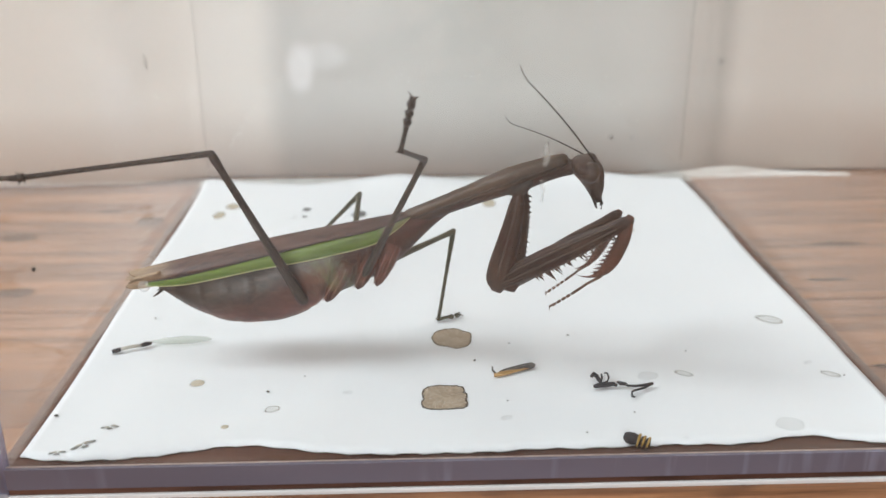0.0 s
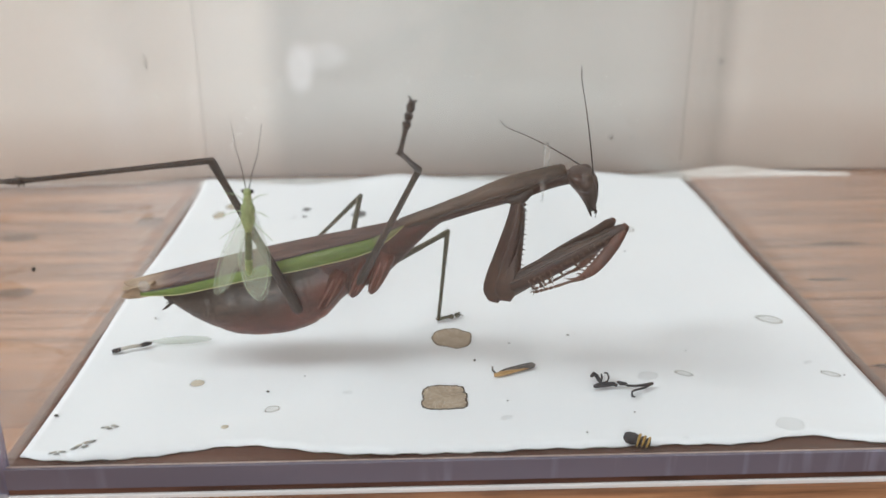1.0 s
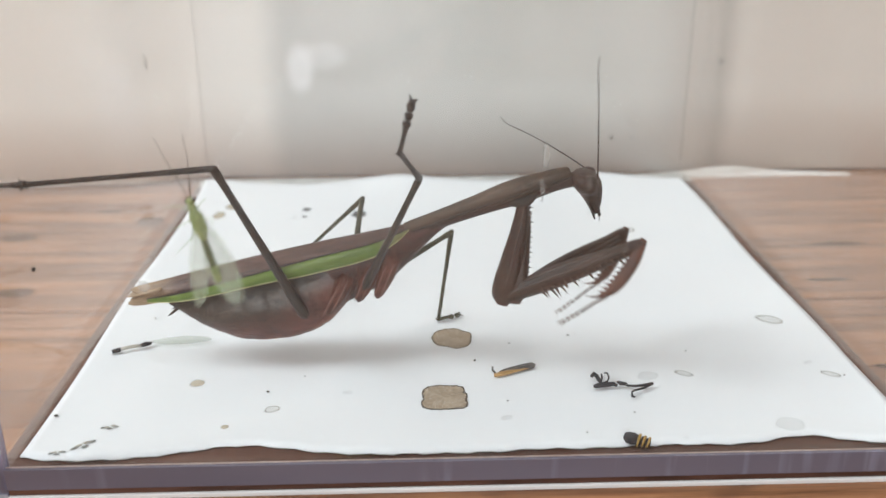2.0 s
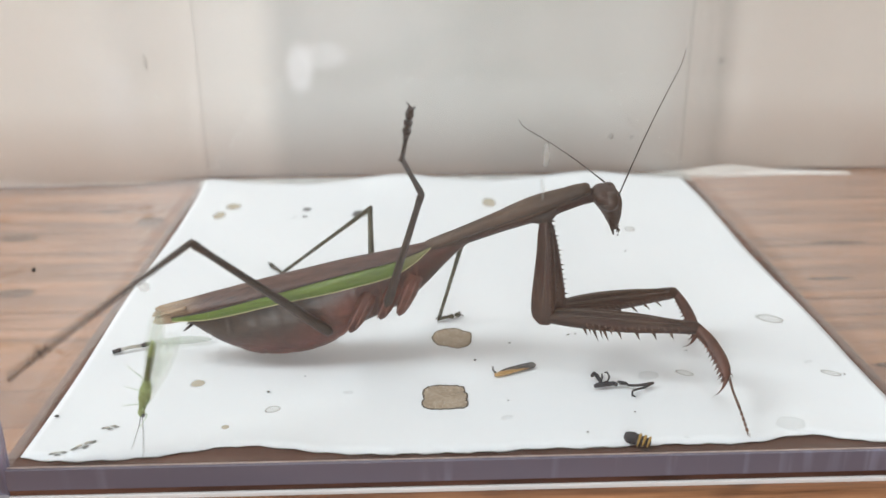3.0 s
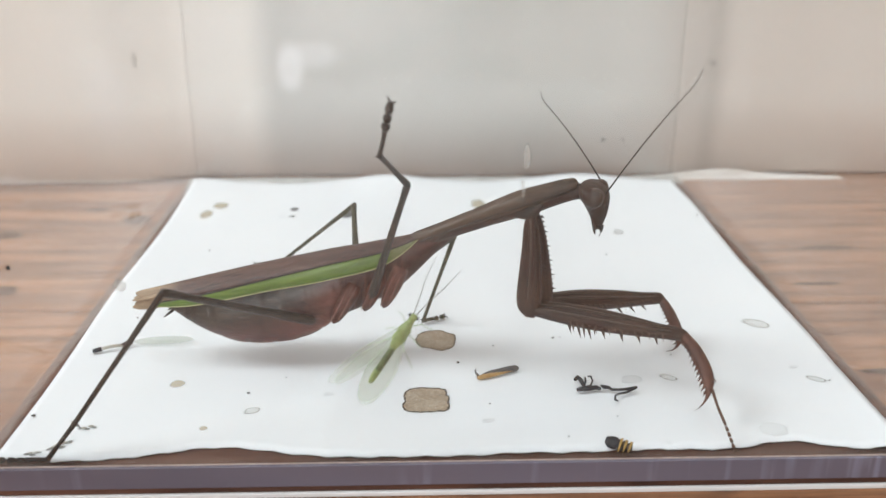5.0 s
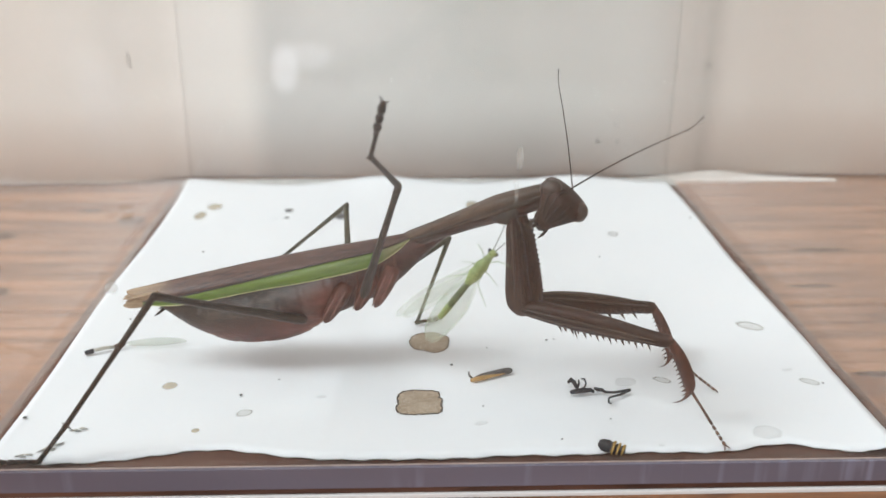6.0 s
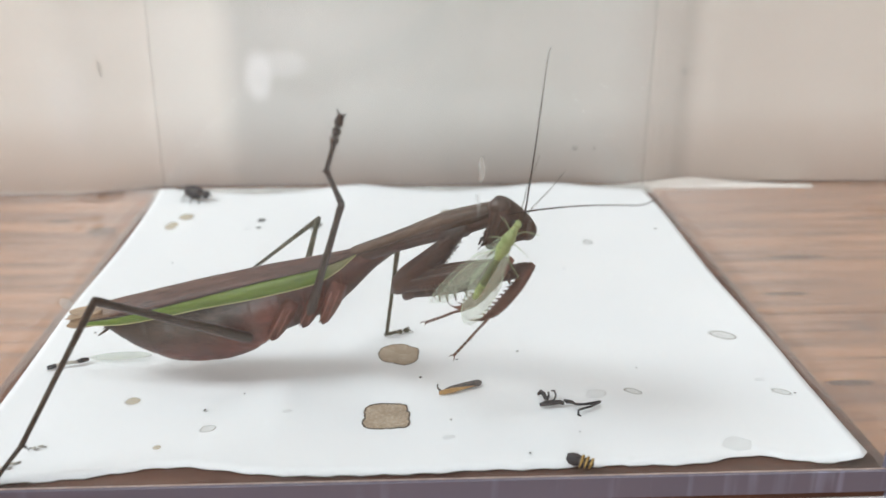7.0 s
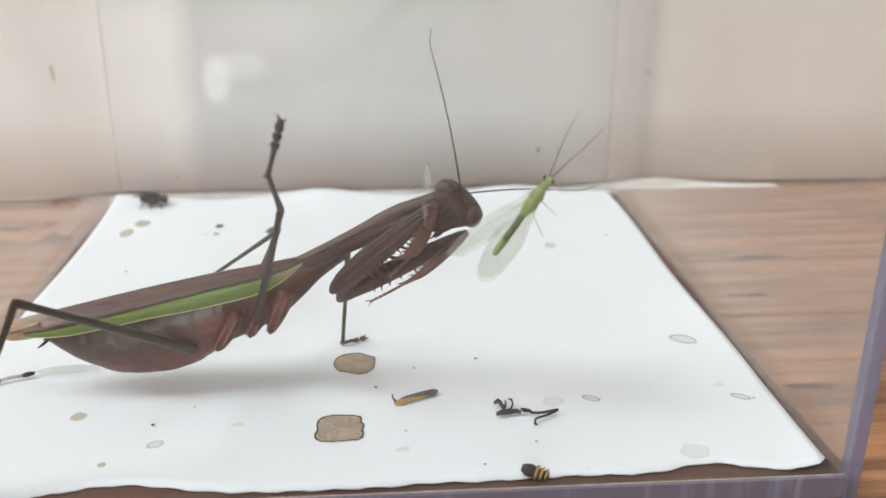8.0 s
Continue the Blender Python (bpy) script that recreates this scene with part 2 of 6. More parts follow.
OLIVE = chitin("olive_chitin", (0.0312, 0.0287, 0.0162), (0.0655, 0.0599, 0.0343), pale=(0.0998, 0.0936, 0.0624))
TEGMEN = wing_material()
GREEN = margin_material()
CREAM = plain("cream_edge", (0.60, 0.58, 0.30), 0.5)
TAN = mottled("tan_wing_tip", (0.26, 0.17, 0.10), (0.38, 0.27, 0.17), 500, stretch=(0.2, 1, 1), rough=0.5)
RED = chitin("russet_chitin", (0.0512, 0.0146, 0.0102), (0.1352, 0.0483, 0.0329), streak=0.12, pale=(0.2193, 0.1023, 0.0731))
SPINE_M = mottled("brown_spine", (0.055, 0.030, 0.021), (0.13, 0.075, 0.05), 600, rough=0.5)
EYE = mottled("eye_brown", (0.030, 0.018, 0.0135), (0.075, 0.048, 0.037), 1200, rough=0.35)
LACE_BODY = mottled("pale_green_body", (0.15, 0.205, 0.062), (0.34, 0.41, 0.17), 520, rough=0.5)
LACE_DARK = mottled("dark_green_abdomen", (0.07, 0.09, 0.035), (0.13, 0.155, 0.065), 700, rough=0.5)
BLACK = mottled("black_hair", (0.010, 0.010, 0.012), (0.03, 0.03, 0.035), 900, rough=0.6)
YELLOW = mottled("yellow_chitin", (0.26, 0.15, 0.03), (0.42, 0.26, 0.06), 900, rough=0.45)


def abdomen_material():
    """Grey-brown flanks with pale worn flecks, russet on the underside."""
    m, nt, bsdf, nodes, links = material("abdomen_chitin")
    v = coords(nt, (0.5, 1, 1))
    coarse, fine = noise_tex(nt, v, 300, 5, 0.65), noise_tex(nt, v, 2200, 3)
    grey = ramp(nt, coarse, (0.36, (0.0158, 0.0106, 0.0079)), (0.52, (0.0365, 0.0246, 0.0182)), (0.66, (0.0830, 0.0590, 0.0434)))
    grey = mix(nt, 0.20, grey, ramp(nt, fine, (0.36, (0.010, 0.007, 0.005)), (0.64, (0.15, 0.115, 0.09))))
    russet = ramp(nt, coarse, (0.34, (0.0340, 0.0118, 0.0090)), (0.50, (0.0960, 0.0288, 0.0198)), (0.66, (0.1850, 0.0610, 0.0400)))
    russet = mix(nt, 0.20, russet, ramp(nt, fine, (0.36, (0.035, 0.013, 0.010)), (0.64, (0.26, 0.10, 0.07))))
    sep = nodes.new("ShaderNodeSeparateXYZ")
    links.new(coords(nt), sep.inputs[0])
    z = nodes.new("ShaderNodeMapRange")
    z.inputs["From Min"].default_value, z.inputs["From Max"].default_value = -0.0062, -0.0108
    wobble = nodes.new("ShaderNodeMath")
    wobble.operation = "MULTIPLY_ADD"
    links.new(coarse, wobble.inputs[0])
    wobble.inputs[1].default_value = 0.006
    forward = nodes.new("ShaderNodeMapRange")
    forward.inputs["From Min"].default_value, forward.inputs["From Max"].default_value = -0.027, -0.017
    forward.inputs["To Min"].default_value, forward.inputs["To Max"].default_value = -0.003, -0.008
    links.new(sep.outputs["X"], forward.inputs["Value"])
    shifted = nodes.new("ShaderNodeMath")
    links.new(forward.outputs[0], wobble.inputs[2])
    links.new(wobble.outputs[0], shifted.inputs[0])
    links.new(sep.outputs["Z"], shifted.inputs[1])
    links.new(shifted.outputs[0], z.inputs["Value"])
    col = mix(nt, z.outputs[0], grey, russet)
    col = mix(nt, ramp(nt, noise_tex(nt, coords(nt, (0.35, 1, 1.4)), 480, 5), (0.60, (0, 0, 0)), (0.74, (0.35, 0.35, 0.35))), col, (0.22, 0.19, 0.155))
    links.new(col, bsdf.inputs["Base Color"])
    bsdf.inputs["Roughness"].default_value = 0.38
    bump(nt, coarse, bsdf, 0.5, 0.0006)
    return m


ABDOMEN = abdomen_material()


def gauze(name, colour, cover):
    """A sheer insect wing: mostly clear, with a faint tint and a net of veins."""
    m, nt, bsdf, nodes, links = material(name)
    nodes.remove(bsdf)
    clear = nodes.new("ShaderNodeBsdfTransparent")
    tint = nodes.new("ShaderNodeBsdfTranslucent")
    tint.inputs[0].default_value = (*colour, 1)
    dif = nodes.new("ShaderNodeBsdfDiffuse")
    dif.inputs[0].default_value = (*colour, 1)
    both = nodes.new("ShaderNodeAddShader")
    half = nodes.new("ShaderNodeMixShader")
    half.inputs[0].default_value = 0.5
    links.new(tint.outputs[0], half.inputs[1])
    links.new(dif.outputs[0], half.inputs[2])
    nodes.remove(both)
    vor = nodes.new("ShaderNodeTexVoronoi")
    vor.feature = "DISTANCE_TO_EDGE"
    vor.inputs["Scale"].default_value = 650
    links.new(coords(nt, (0.5, 1, 1)), vor.inputs["Vector"])
    veins = ramp(nt, vor.outputs["Distance"], (0.02, (min(1, cover + 0.015),) * 3), (0.10, (cover,) * 3))
    mx = nodes.new("ShaderNodeMixShader")
    links.new(veins, mx.inputs[0])
    links.new(clear.outputs[0], mx.inputs[1])
    links.new(half.outputs[0], mx.inputs[2])
    links.new(mx.outputs[0], nodes["Material Output"].inputs["Surface"])
    return m


GAUZE = gauze("sheer_wing", (0.72, 0.82, 0.66), 0.27)
GAUZE_FLAT = gauze("loose_wing", (0.55, 0.60, 0.48), 0.22)


def soft_stain(name, colour, middle, edge):
    """A dried drop: cover in the middle, denser at its ragged edge, fading to nothing."""
    m, nt, bsdf, nodes, links = material(name)
    tc = nodes.new("ShaderNodeTexCoord")
    off = nodes.new("ShaderNodeVectorMath")
    off.operation = "SUBTRACT"
    off.inputs[1].default_value = (0.5, 0.5, 0.5)
    links.new(tc.outputs["Generated"], off.inputs[0])
    flat = nodes.new("ShaderNodeVectorMath")
    flat.operation = "MULTIPLY"
    flat.inputs[1].default_value = (1, 1, 0)
    links.new(off.outputs[0], flat.inputs[0])
    far = nodes.new("ShaderNodeVectorMath")
    far.operation = "LENGTH"
    links.new(flat.outputs[0], far.inputs[0])
    ragged = nodes.new("ShaderNodeMath")
    ragged.operation = "MULTIPLY_ADD"
    links.new(noise_tex(nt, coords(nt), 520, 4), ragged.inputs[0])
    ragged.inputs[1].default_value = 0.34
    links.new(far.outputs["Value"], ragged.inputs[2])
    cover = ramp(nt, ragged.outputs[0], (0.46, (middle,) * 3), (0.545, (edge,) * 3), (0.58, (0.35 * edge,) * 3), (0.64, (0, 0, 0)))
    col = ramp(nt, noise_tex(nt, coords(nt), 1400, 3), (0.35, tuple(0.8 * c for c in colour)), (0.65, colour))
    links.new(col, bsdf.inputs["Base Color"])
    bsdf.inputs["Roughness"].default_value = 0.75
    links.new(cover, bsdf.inputs["Alpha"])
    return m


# ---- mesh helpers ----
def mesh_of(name, bm, mat, smooth=True):
    bmesh.ops.recalc_face_normals(bm, faces=bm.faces)
    me = bpy.data.meshes.new(name)
    bm.to_mesh(me)
    bm.free()
    me.materials.append(mat)
    if smooth:
        for p in me.polygons:
            p.use_smooth = True
    return me


def part(name, bm, mat, parent, label="", smooth=True):
    ob = new(name, mesh_of(name, bm, mat, smooth))
    ob.parent = parent
    return tagged(ob, label)


def thing(name, label, category, group="", kind="", at=None):
    ob = new(name)
    ob.empty_display_size = 0.01
    if at is not None:
        ob.matrix_world = at
    return tagged(ob, label, category, group, kind)


def box(bm, x0, x1, y0, y1, z0, z1, bevel=0.0):
    made = bmesh.ops.create_cube(bm, size=1.0, matrix=Matrix.Translation(((x0 + x1) / 2, (y0 + y1) / 2, (z0 + z1) / 2)) @ Matrix.Diagonal((x1 - x0, y1 - y0, z1 - z0, 1)))
    if bevel:
        edges = {e for v in made["verts"] for e in v.link_edges}
        bmesh.ops.bevel(bm, geom=list(edges), offset=bevel, segments=2, affect="EDGES", profile=0.6)
    return bm


def tube(bm, stations, n=14, scale=MM, egg=0.0, flat=1.0):
    """A skin over rings: stations of (x, z, half width y, half height z[, y]), in millimetres."""
    rings = []
    for x, z, ry, rz, *rest in stations:
        y = rest[0] if rest else 0.0
        ring = []
        for k in range(n):
            a = 2 * math.pi * k / n
            c, s = math.cos(a), math.sin(a)
            c, s = math.copysign(abs(c) ** flat, c), math.copysign(abs(s) ** flat, s)
            ring.append(bm.verts.new((x * scale, (y + ry * c * (1 - egg * s)) * scale, (z + rz * s) * scale)))
        rings.append(ring)
    for a, b in zip(rings, rings[1:]):
        for k in range(n):
            bm.faces.new((a[k], a[(k + 1) % n], b[(k + 1) % n], b[k]))
    bm.faces.new(rings[0])
    bm.faces.new(rings[-1])
    return bm


def spread(stations, steps):
    """More rings between the given ones, on a smooth curve."""
    arr = np.array(stations, float)
    n = len(arr)
    slope = np.gradient(arr, axis=0)
    out = []
    for i in range(n - 1):
        for k in range(steps):
            u = k / steps
            h = (2 * u**3 - 3 * u**2 + 1, u**3 - 2 * u**2 + u, -2 * u**3 + 3 * u**2, u**3 - u**2)
            out.append(tuple(h[0] * arr[i] + h[1] * slope[i] + h[2] * arr[i + 1] + h[3] * slope[i + 1]))
    out.append(tuple(arr[-1]))
    return out


def spike(bm, place, way, length, radius, n=6):
    """A thorn: a cone from place along way, in millimetres."""
    w = Vector(way).normalized()
    q = w.to_track_quat("Z", "Y").to_matrix()
    ring = [bm.verts.new((Vector(place) + q @ Vector((radius * math.cos(2 * math.pi * k / n), radius * math.sin(2 * math.pi * k / n), 0))) * MM) for k in range(n)]
    tip = bm.verts.new((Vector(place) + w * length) * MM)
    for k in range(n):
        bm.faces.new((ring[k], ring[(k + 1) % n], tip))
    return bm


def cord(bm, points, radius, n=6, scale=MM):
    """A round cord through points; radius is a number or one for each point."""
    pts = [Vector(p) for p in points]
    rings = []
    for i, p in enumerate(pts):
        d = (pts[min(i + 1, len(pts) - 1)] - pts[max(i - 1, 0)]).normalized()
        q = d.to_track_quat("Z", "Y").to_matrix()
        r = radius[i] if isinstance(radius, (list, tuple)) else radius
        rings.append([bm.verts.new((p + q @ Vector((r * math.cos(2 * math.pi * k / n), r * math.sin(2 * math.pi * k / n), 0))) * scale) for k in range(n)])
    for a, b in zip(rings, rings[1:]):
        for k in range(n):
            bm.faces.new((a[k], a[(k + 1) % n], b[(k + 1) % n], b[k]))
    bm.faces.new(rings[0])
    bm.faces.new(rings[-1])
    return bm


def blob(bm, centre, radii, u=12, v=8):
    bmesh.ops.create_uvsphere(bm, u_segments=u, v_segments=v, radius=1.0, matrix=Matrix.Translation(Vector(centre) * MM) @ Matrix.Diagonal((*[r * MM for r in radii], 1)))
    return bm


# ---- the room, the table and the wall behind the case ----
TABLE_Z = -0.0045
WALL_Y = 0.1530


def slab(name, x0, x1, y0, y1, z0, z1, mat, label, category):
    ob = new(name, mesh_of(name, box(bmesh.new(), x0, x1, y0, y1, z0, z1), mat, smooth=False))
    return tagged(ob, label, category, kind="structure")


# Unseen room shell, added to enclose the scene and bounce the lamps' light.
slab("floor", -2.2, 2.2, -2.4, 0.225, -0.80, -0.75, FLOORING, "brown board floor of the room", "floor")
slab("ceiling", -2.2, 2.2, -2.4, 0.225, 1.55, 1.60, ROOM, "plain white ceiling of the room", "ceiling")
slab("wall_west", -2.25, -2.2, -2.4, 0.225, -0.75, 1.55, ROOM, "plain white plaster wall", "wall")
slab("wall_east", 2.2, 2.25, -2.4, 0.225, -0.75, 1.55, ROOM, "plain white plaster wall", "wall")
slab("wall_south", -2.2, 2.2, -2.45, -2.4, -0.75, 1.55, ROOM, "plain white plaster wall", "wall")
slab("wall_north", -2.2, 2.2, 0.175, 0.225, -0.75, 1.55, ROOM, "plain white plaster wall behind the table", "wall")


def fold(x):
    """How far the hanging cloth stands out at x: soft, shallow waves, coming forward beside the case."""
    out = 0.0006 * math.sin(38 * x + 0.6) + 0.0004 * math.sin(83 * x + 2.0) + 0.0009 * math.exp(-(((x + 0.047) / 0.009) ** 2)) - 0.0010 * math.exp(-(((x - 0.084) / 0.007) ** 2))
    u = min(1.0, max(0.0, (-0.066 - x) / 0.030))
    return out + 0.0070 * u * u * (3 - 2 * u) + 0.02 * min(0.1, max(0.0, -0.09 - x))


def backdrop_cloth():
    bm = bmesh.new()
    xs = np.linspace(-0.9, 0.9, 601)
    zs = [TABLE_Z + 0.001, 0.02, 0.05, 0.1, 0.2, 0.35]
    rows = [[bm.verts.new((x, WALL_Y - fold(x), z)) for x in xs] for z in zs]
    for p, q in zip(rows, rows[1:]):
        for k in range(len(xs) - 1):
            bm.faces.new((p[k], p[k + 1], q[k + 1], q[k]))
    made = bmesh.ops.extrude_face_region(bm, geom=bm.faces[:])
    for v in made["geom"]:
        if isinstance(v, bmesh.types.BMVert):
            v.co.y += 0.0008
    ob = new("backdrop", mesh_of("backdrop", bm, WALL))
    tagged(ob, "off-white cloth hanging behind the table, with fold shade and pane glare painted in", "cloth", kind="structure")


backdrop_cloth()


def cloth_hem():
    """The loose white hem of the cloth that lies on the table beside the case."""
    bm = bmesh.new()
    rows = []
    for x in np.linspace(0.060, 0.125, 61):
        u = (x - 0.060) / 0.065
        tall = (0.6 + 2.4 * math.exp(-(((x - 0.088) / 0.014) ** 2))) * (1 - u**4)
        lip = 148.0 + 1.2 * u + 0.3 * math.sin(190 * x)
        rows.append([bm.verts.new((x, y * MM, TABLE_Z + z * MM)) for y, z in ((lip, 0.02), (lip, 0.1 + 0.2 * tall), (lip + 1.2, 0.1 + 0.7 * tall), (lip + 2.6, 0.1 + tall), (lip + 3.4, 0.1 + 0.8 * tall), (lip + 3.4, 0.02))])
    for p, q in zip(rows, rows[1:]):
        for k in range(6):
            bm.faces.new((p[k], p[(k + 1) % 6], q[(k + 1) % 6], q[k]))
    bm.faces.new(rows[0])
    bm.faces.new(rows[-1])
    ob = new("cloth_hem", mesh_of("cloth_hem", bm, WALL_PALE))
    tagged(ob, "off-white hem of the hanging cloth resting on the table", "hem", kind="structure")


cloth_hem()


def table():
    ob = thing("table", "brown wooden table with a strong straight grain", "table", at=pose(0, 0, TABLE_Z))
    for k, (y0, y1) in enumerate(((-0.62, -0.32), (-0.318, 0.06), (0.0615, WALL_Y + 0.004))):
        part("board", box(bmesh.new(), -0.75, 0.75, y0, y1, -0.03, 0, 0.0012), TABLE, ob, smooth=False)
    for x in (-0.7, 0.7):
        for y in (-0.56, 0.08):
            part("leg", box(bmesh.new(), x - 0.03, x + 0.03, y - 0.03, y + 0.03, -0.747, -0.03, 0.002), TABLE, ob, smooth=False)

    knot = soft_stain("wood_knot", (0.13, 0.055, 0.025), 0.75, 0.45)
    for x, y, rx, ry in ((-109.3, 104.3, 6.0, 3.2), (-79.0, 116.0, 4.6, 4.0), (-96.5, 70.1, 5.5, 3.0), (-97.0, 52.0, 4.0, 2.2), (-92.0, 124.0, 3.5, 2.2), (84.0, 70.0, 7.0, 1.2), (96.0, 92.0, 9.0, 1.4), (80.0, 30.0, 6.0, 1.3)):
        bm = bmesh.new()
        bm.faces.new([bm.verts.new(((x + rx * math.cos(k * math.pi / 12)) * MM, (y + ry * math.sin(k * math.pi / 12)) * MM, 0.0002)) for k in range(24)])
        part("knot", bm, knot, ob, "dark brown knot in the wood", smooth=False)


table()


# ---- the clear case ----
X0, X1, Y0, Y1 = -0.0678, 0.0688, -0.0024, 0.1378   # inner faces
THICK, TOP = 0.0022, 0.125


def case():
    """Panes stand on a thin base board; below the front pane run a lilac cut edge, a solid brown strip drawn as shade
    and a white lip drawn as a highlight.
    """
    ob = thing("display_case", "clear acrylic display case with smeared panes, standing on the table", "display case", at=pose(0, 0, TABLE_Z))
    z0 = -TABLE_Z
    out = Y0 - THICK
    panes = (
        ("front_pane", (X0, X1, out, Y0), z0 + 0.0009, PANE), ("back_pane", (X0, X1, Y1, Y1 + THICK), z0, PANE_BACK),
        ("side_pane", (X0 - THICK, X0, Y0, Y1 + THICK), z0, PANE_SIDE), ("side_pane", (X1, X1 + THICK, Y0, Y1 + THICK), z0, PANE_SIDE))
    for name, (x0, x1, y0, y1), low, mat in panes:
        p = part(name, box(bmesh.new(), x0, x1, y0, y1, low, TOP), mat, ob, smooth=False)
        p.visible_shadow = False
    lid = part("lid", box(bmesh.new(), X0 - THICK, X1 + THICK, out, Y1 + THICK, TOP + 0.0001, TOP + THICK, 0.0004), PANE, ob, smooth=False)
    lid.visible_shadow = False
    part("base_board", box(bmesh.new(), X0 - THICK + 0.0001, X1 + THICK - 0.0001, out + 0.0009, 0.1325, 0.0001, z0 - 0.0004, 0.0002), BASEWOOD, ob, "dark brown base board", smooth=False)
    # Strip added so the notch behind the paper reads as wall to the camera.
    part("back_strip", box(bmesh.new(), X0 - THICK, X1 + THICK, 0.1327, Y1 + THICK, 0.0001, z0 - 0.0004, 0.0002), BACKSTRIP, ob, "added pale grey wall-toned strip behind the base board", smooth=False)
    part("front_rim", box(bmesh.new(), X0 - 0.0004, X1 + 0.0004, out, out + 0.0006, z0 - 0.0027, z0 + 0.0008, 0.0001), RIM, ob, "cut edge of the acrylic, its grey-lilac reflections painted in", smooth=False)
    part("seam", box(bmesh.new(), X0 - 0.0004, X1 + 0.0004, out + 0.0006, out + 0.0009, z0 - 0.0006, z0 + 0.00085, 0.0001), SEAM, ob, "pale pink glue seam", smooth=False)
    # Solid strip in dark wood; the shade under the edge is its colour.
    part("gap", box(bmesh.new(), X0 - 0.0012, X1 + 0.0012, out + 0.0002, out + 0.0007, 0.0008, z0 - 0.0027, 0.0001), BASEWOOD, ob, "solid brown strip standing in for the shadow under the cut edge", smooth=False)
    # The edge highlight is put in as a white lip.
    part("lip", box(bmesh.new(), X0 - THICK + 0.0012, X1 + THICK - 0.0012, out - 0.0002, out + 0.0006, 0.0, 0.0008, 0.0002), EDGE, ob, "lower edge coloured white for its highlight", smooth=False)
    for x, inward in ((X0 - THICK, 1), (X1 + THICK, -1)):
        lo, hi = sorted((x, x + inward * THICK))
        part("corner_post", box(bmesh.new(), lo, hi, out - 0.0001, Y0 - 0.0001, 0.0006, TOP, 0.0004), CORNER, ob, "lilac glued corner of the acrylic", smooth=False)
        part("foot", box(bmesh.new(), lo, hi, out - 0.0003, Y0 - 0.0001, 0.0, 0.0014, 0.0006), CORNER_FOOT, ob, "milky rounded foot of the corner", smooth=False)


CORNER_FOOT = acrylic("milky_corner", 0.45, 0.75, tint=(0.9, 0.9, 0.95), haze_tint=(0.80, 0.80, 0.84), scale=400)
SEAM = mottled("glue_seam", (0.34, 0.24, 0.21), (0.46, 0.35, 0.31), 200, rough=0.3)
BACKSTRIP = mottled("pale_strip", (0.50, 0.49, 0.46), (0.56, 0.55, 0.52), 60, rough=0.6)
CORNER = acrylic("acrylic_corner", 0.40, 0.62, tint=(0.80, 0.79, 0.90), haze_tint=(0.40, 0.40, 0.52), scale=120)
case()


# ---- the sheet of paper ----
def paper_sheet():
    bm = bmesh.new()
    nx, ny = 120, 60

    def bell(x, at, wide):
        return math.exp(-(((x - at) / wide) ** 2))

    def front(x):
        """The torn front edge, in millimetres."""
        return -1.25 + 3.1 * bell(x, -35, 11) + 2.6 * bell(x, 51, 7) + 0.9 * bell(x, 30, 14) + 0.5 * bell(x, 10, 5) + 1.2 * bell(x, -68, 4) + 0.18 * math.sin(1.1 * x) + 0.1 * math.sin(2.7 * x) + 1.7 * max(0.0, (x - 63.5) / 4.6) ** 3

    def back(x):
        return 136.0 - 3.5 * bell(x, -40, 9) + 7.0 * bell(x, -13, 11) - 1.5 * bell(x, 13, 6) + 7.0 * bell(x, 41, 13) + 4.0 * bell(x, -66, 7) - 1.0 * bell(x, 68, 5)

    grids = []
    for low in (0.0, 0.00018):
        grid = []
        for j in range(ny + 1):
            v = j / ny
            row = []
            for i in range(nx + 1):
                u = i / nx
                x = -67.5 + 135.6 * u
                x += 0.35 * math.sin(11 * v + 5 * u) * (abs(2 * u - 1) ** 4)
                far = back(x) - 136.0
                y = front(x) * (1 - v) ** 2 + (135.4 + min(0.0, 0.6 * far)) * v
                z = 0.02 * math.sin(0.06 * x + 0.09 * y) + max(0.0, 0.27 * far) * max(0.0, (v - 0.86) / 0.14) ** 2
                z += 1.1 * max(0.0, (u - 0.93) / 0.07) ** 2 * max(0.0, (0.18 - v) / 0.18)
                x, y, z = x * MM, y * MM, z * MM
                row.append(bm.verts.new((x, y, z - low + 0.0)))
            grid.append(row)
        grids.append(grid)
    for grid in grids:
        for a, b in zip(grid, grid[1:]):
            for k in range(nx):
                bm.faces.new((a[k], a[k + 1], b[k + 1], b[k]))
    top, bot = grids
    rims = ((top[0], bot[0]), (top[-1], bot[-1]), ([r[0] for r in top], [r[0] for r in bot]), ([r[-1] for r in top], [r[-1] for r in bot]))
    for a, b in rims:
        for k in range(len(a) - 1):
            bm.faces.new((a[k], a[k + 1], b[k + 1], b[k]))
    ob = new("paper_sheet", mesh_of("paper_sheet", bm, PAPER))
    tagged(ob, "stained white paper sheet with wavy torn edges", "paper")


paper_sheet()


# ---- the mantis ----
THORAX = chitin("dark_russet_chitin", (0.0175, 0.0069, 0.0050), (0.0780, 0.0287, 0.0200), streak=0.15, pale=(0.1248, 0.0562, 0.0406))
TARSUS = chitin("tan_foot", (0.060, 0.032, 0.022), (0.17, 0.092, 0.062), streak=1.0)
STRIPE = mottled("dark_stripe", (0.016, 0.010, 0.008), (0.04, 0.026, 0.02), 700, rough=0.5)
TIBIA = chitin("russet_tibia", (0.0516, 0.0224, 0.0155), (0.1333, 0.0585, 0.0413), streak=0.3)
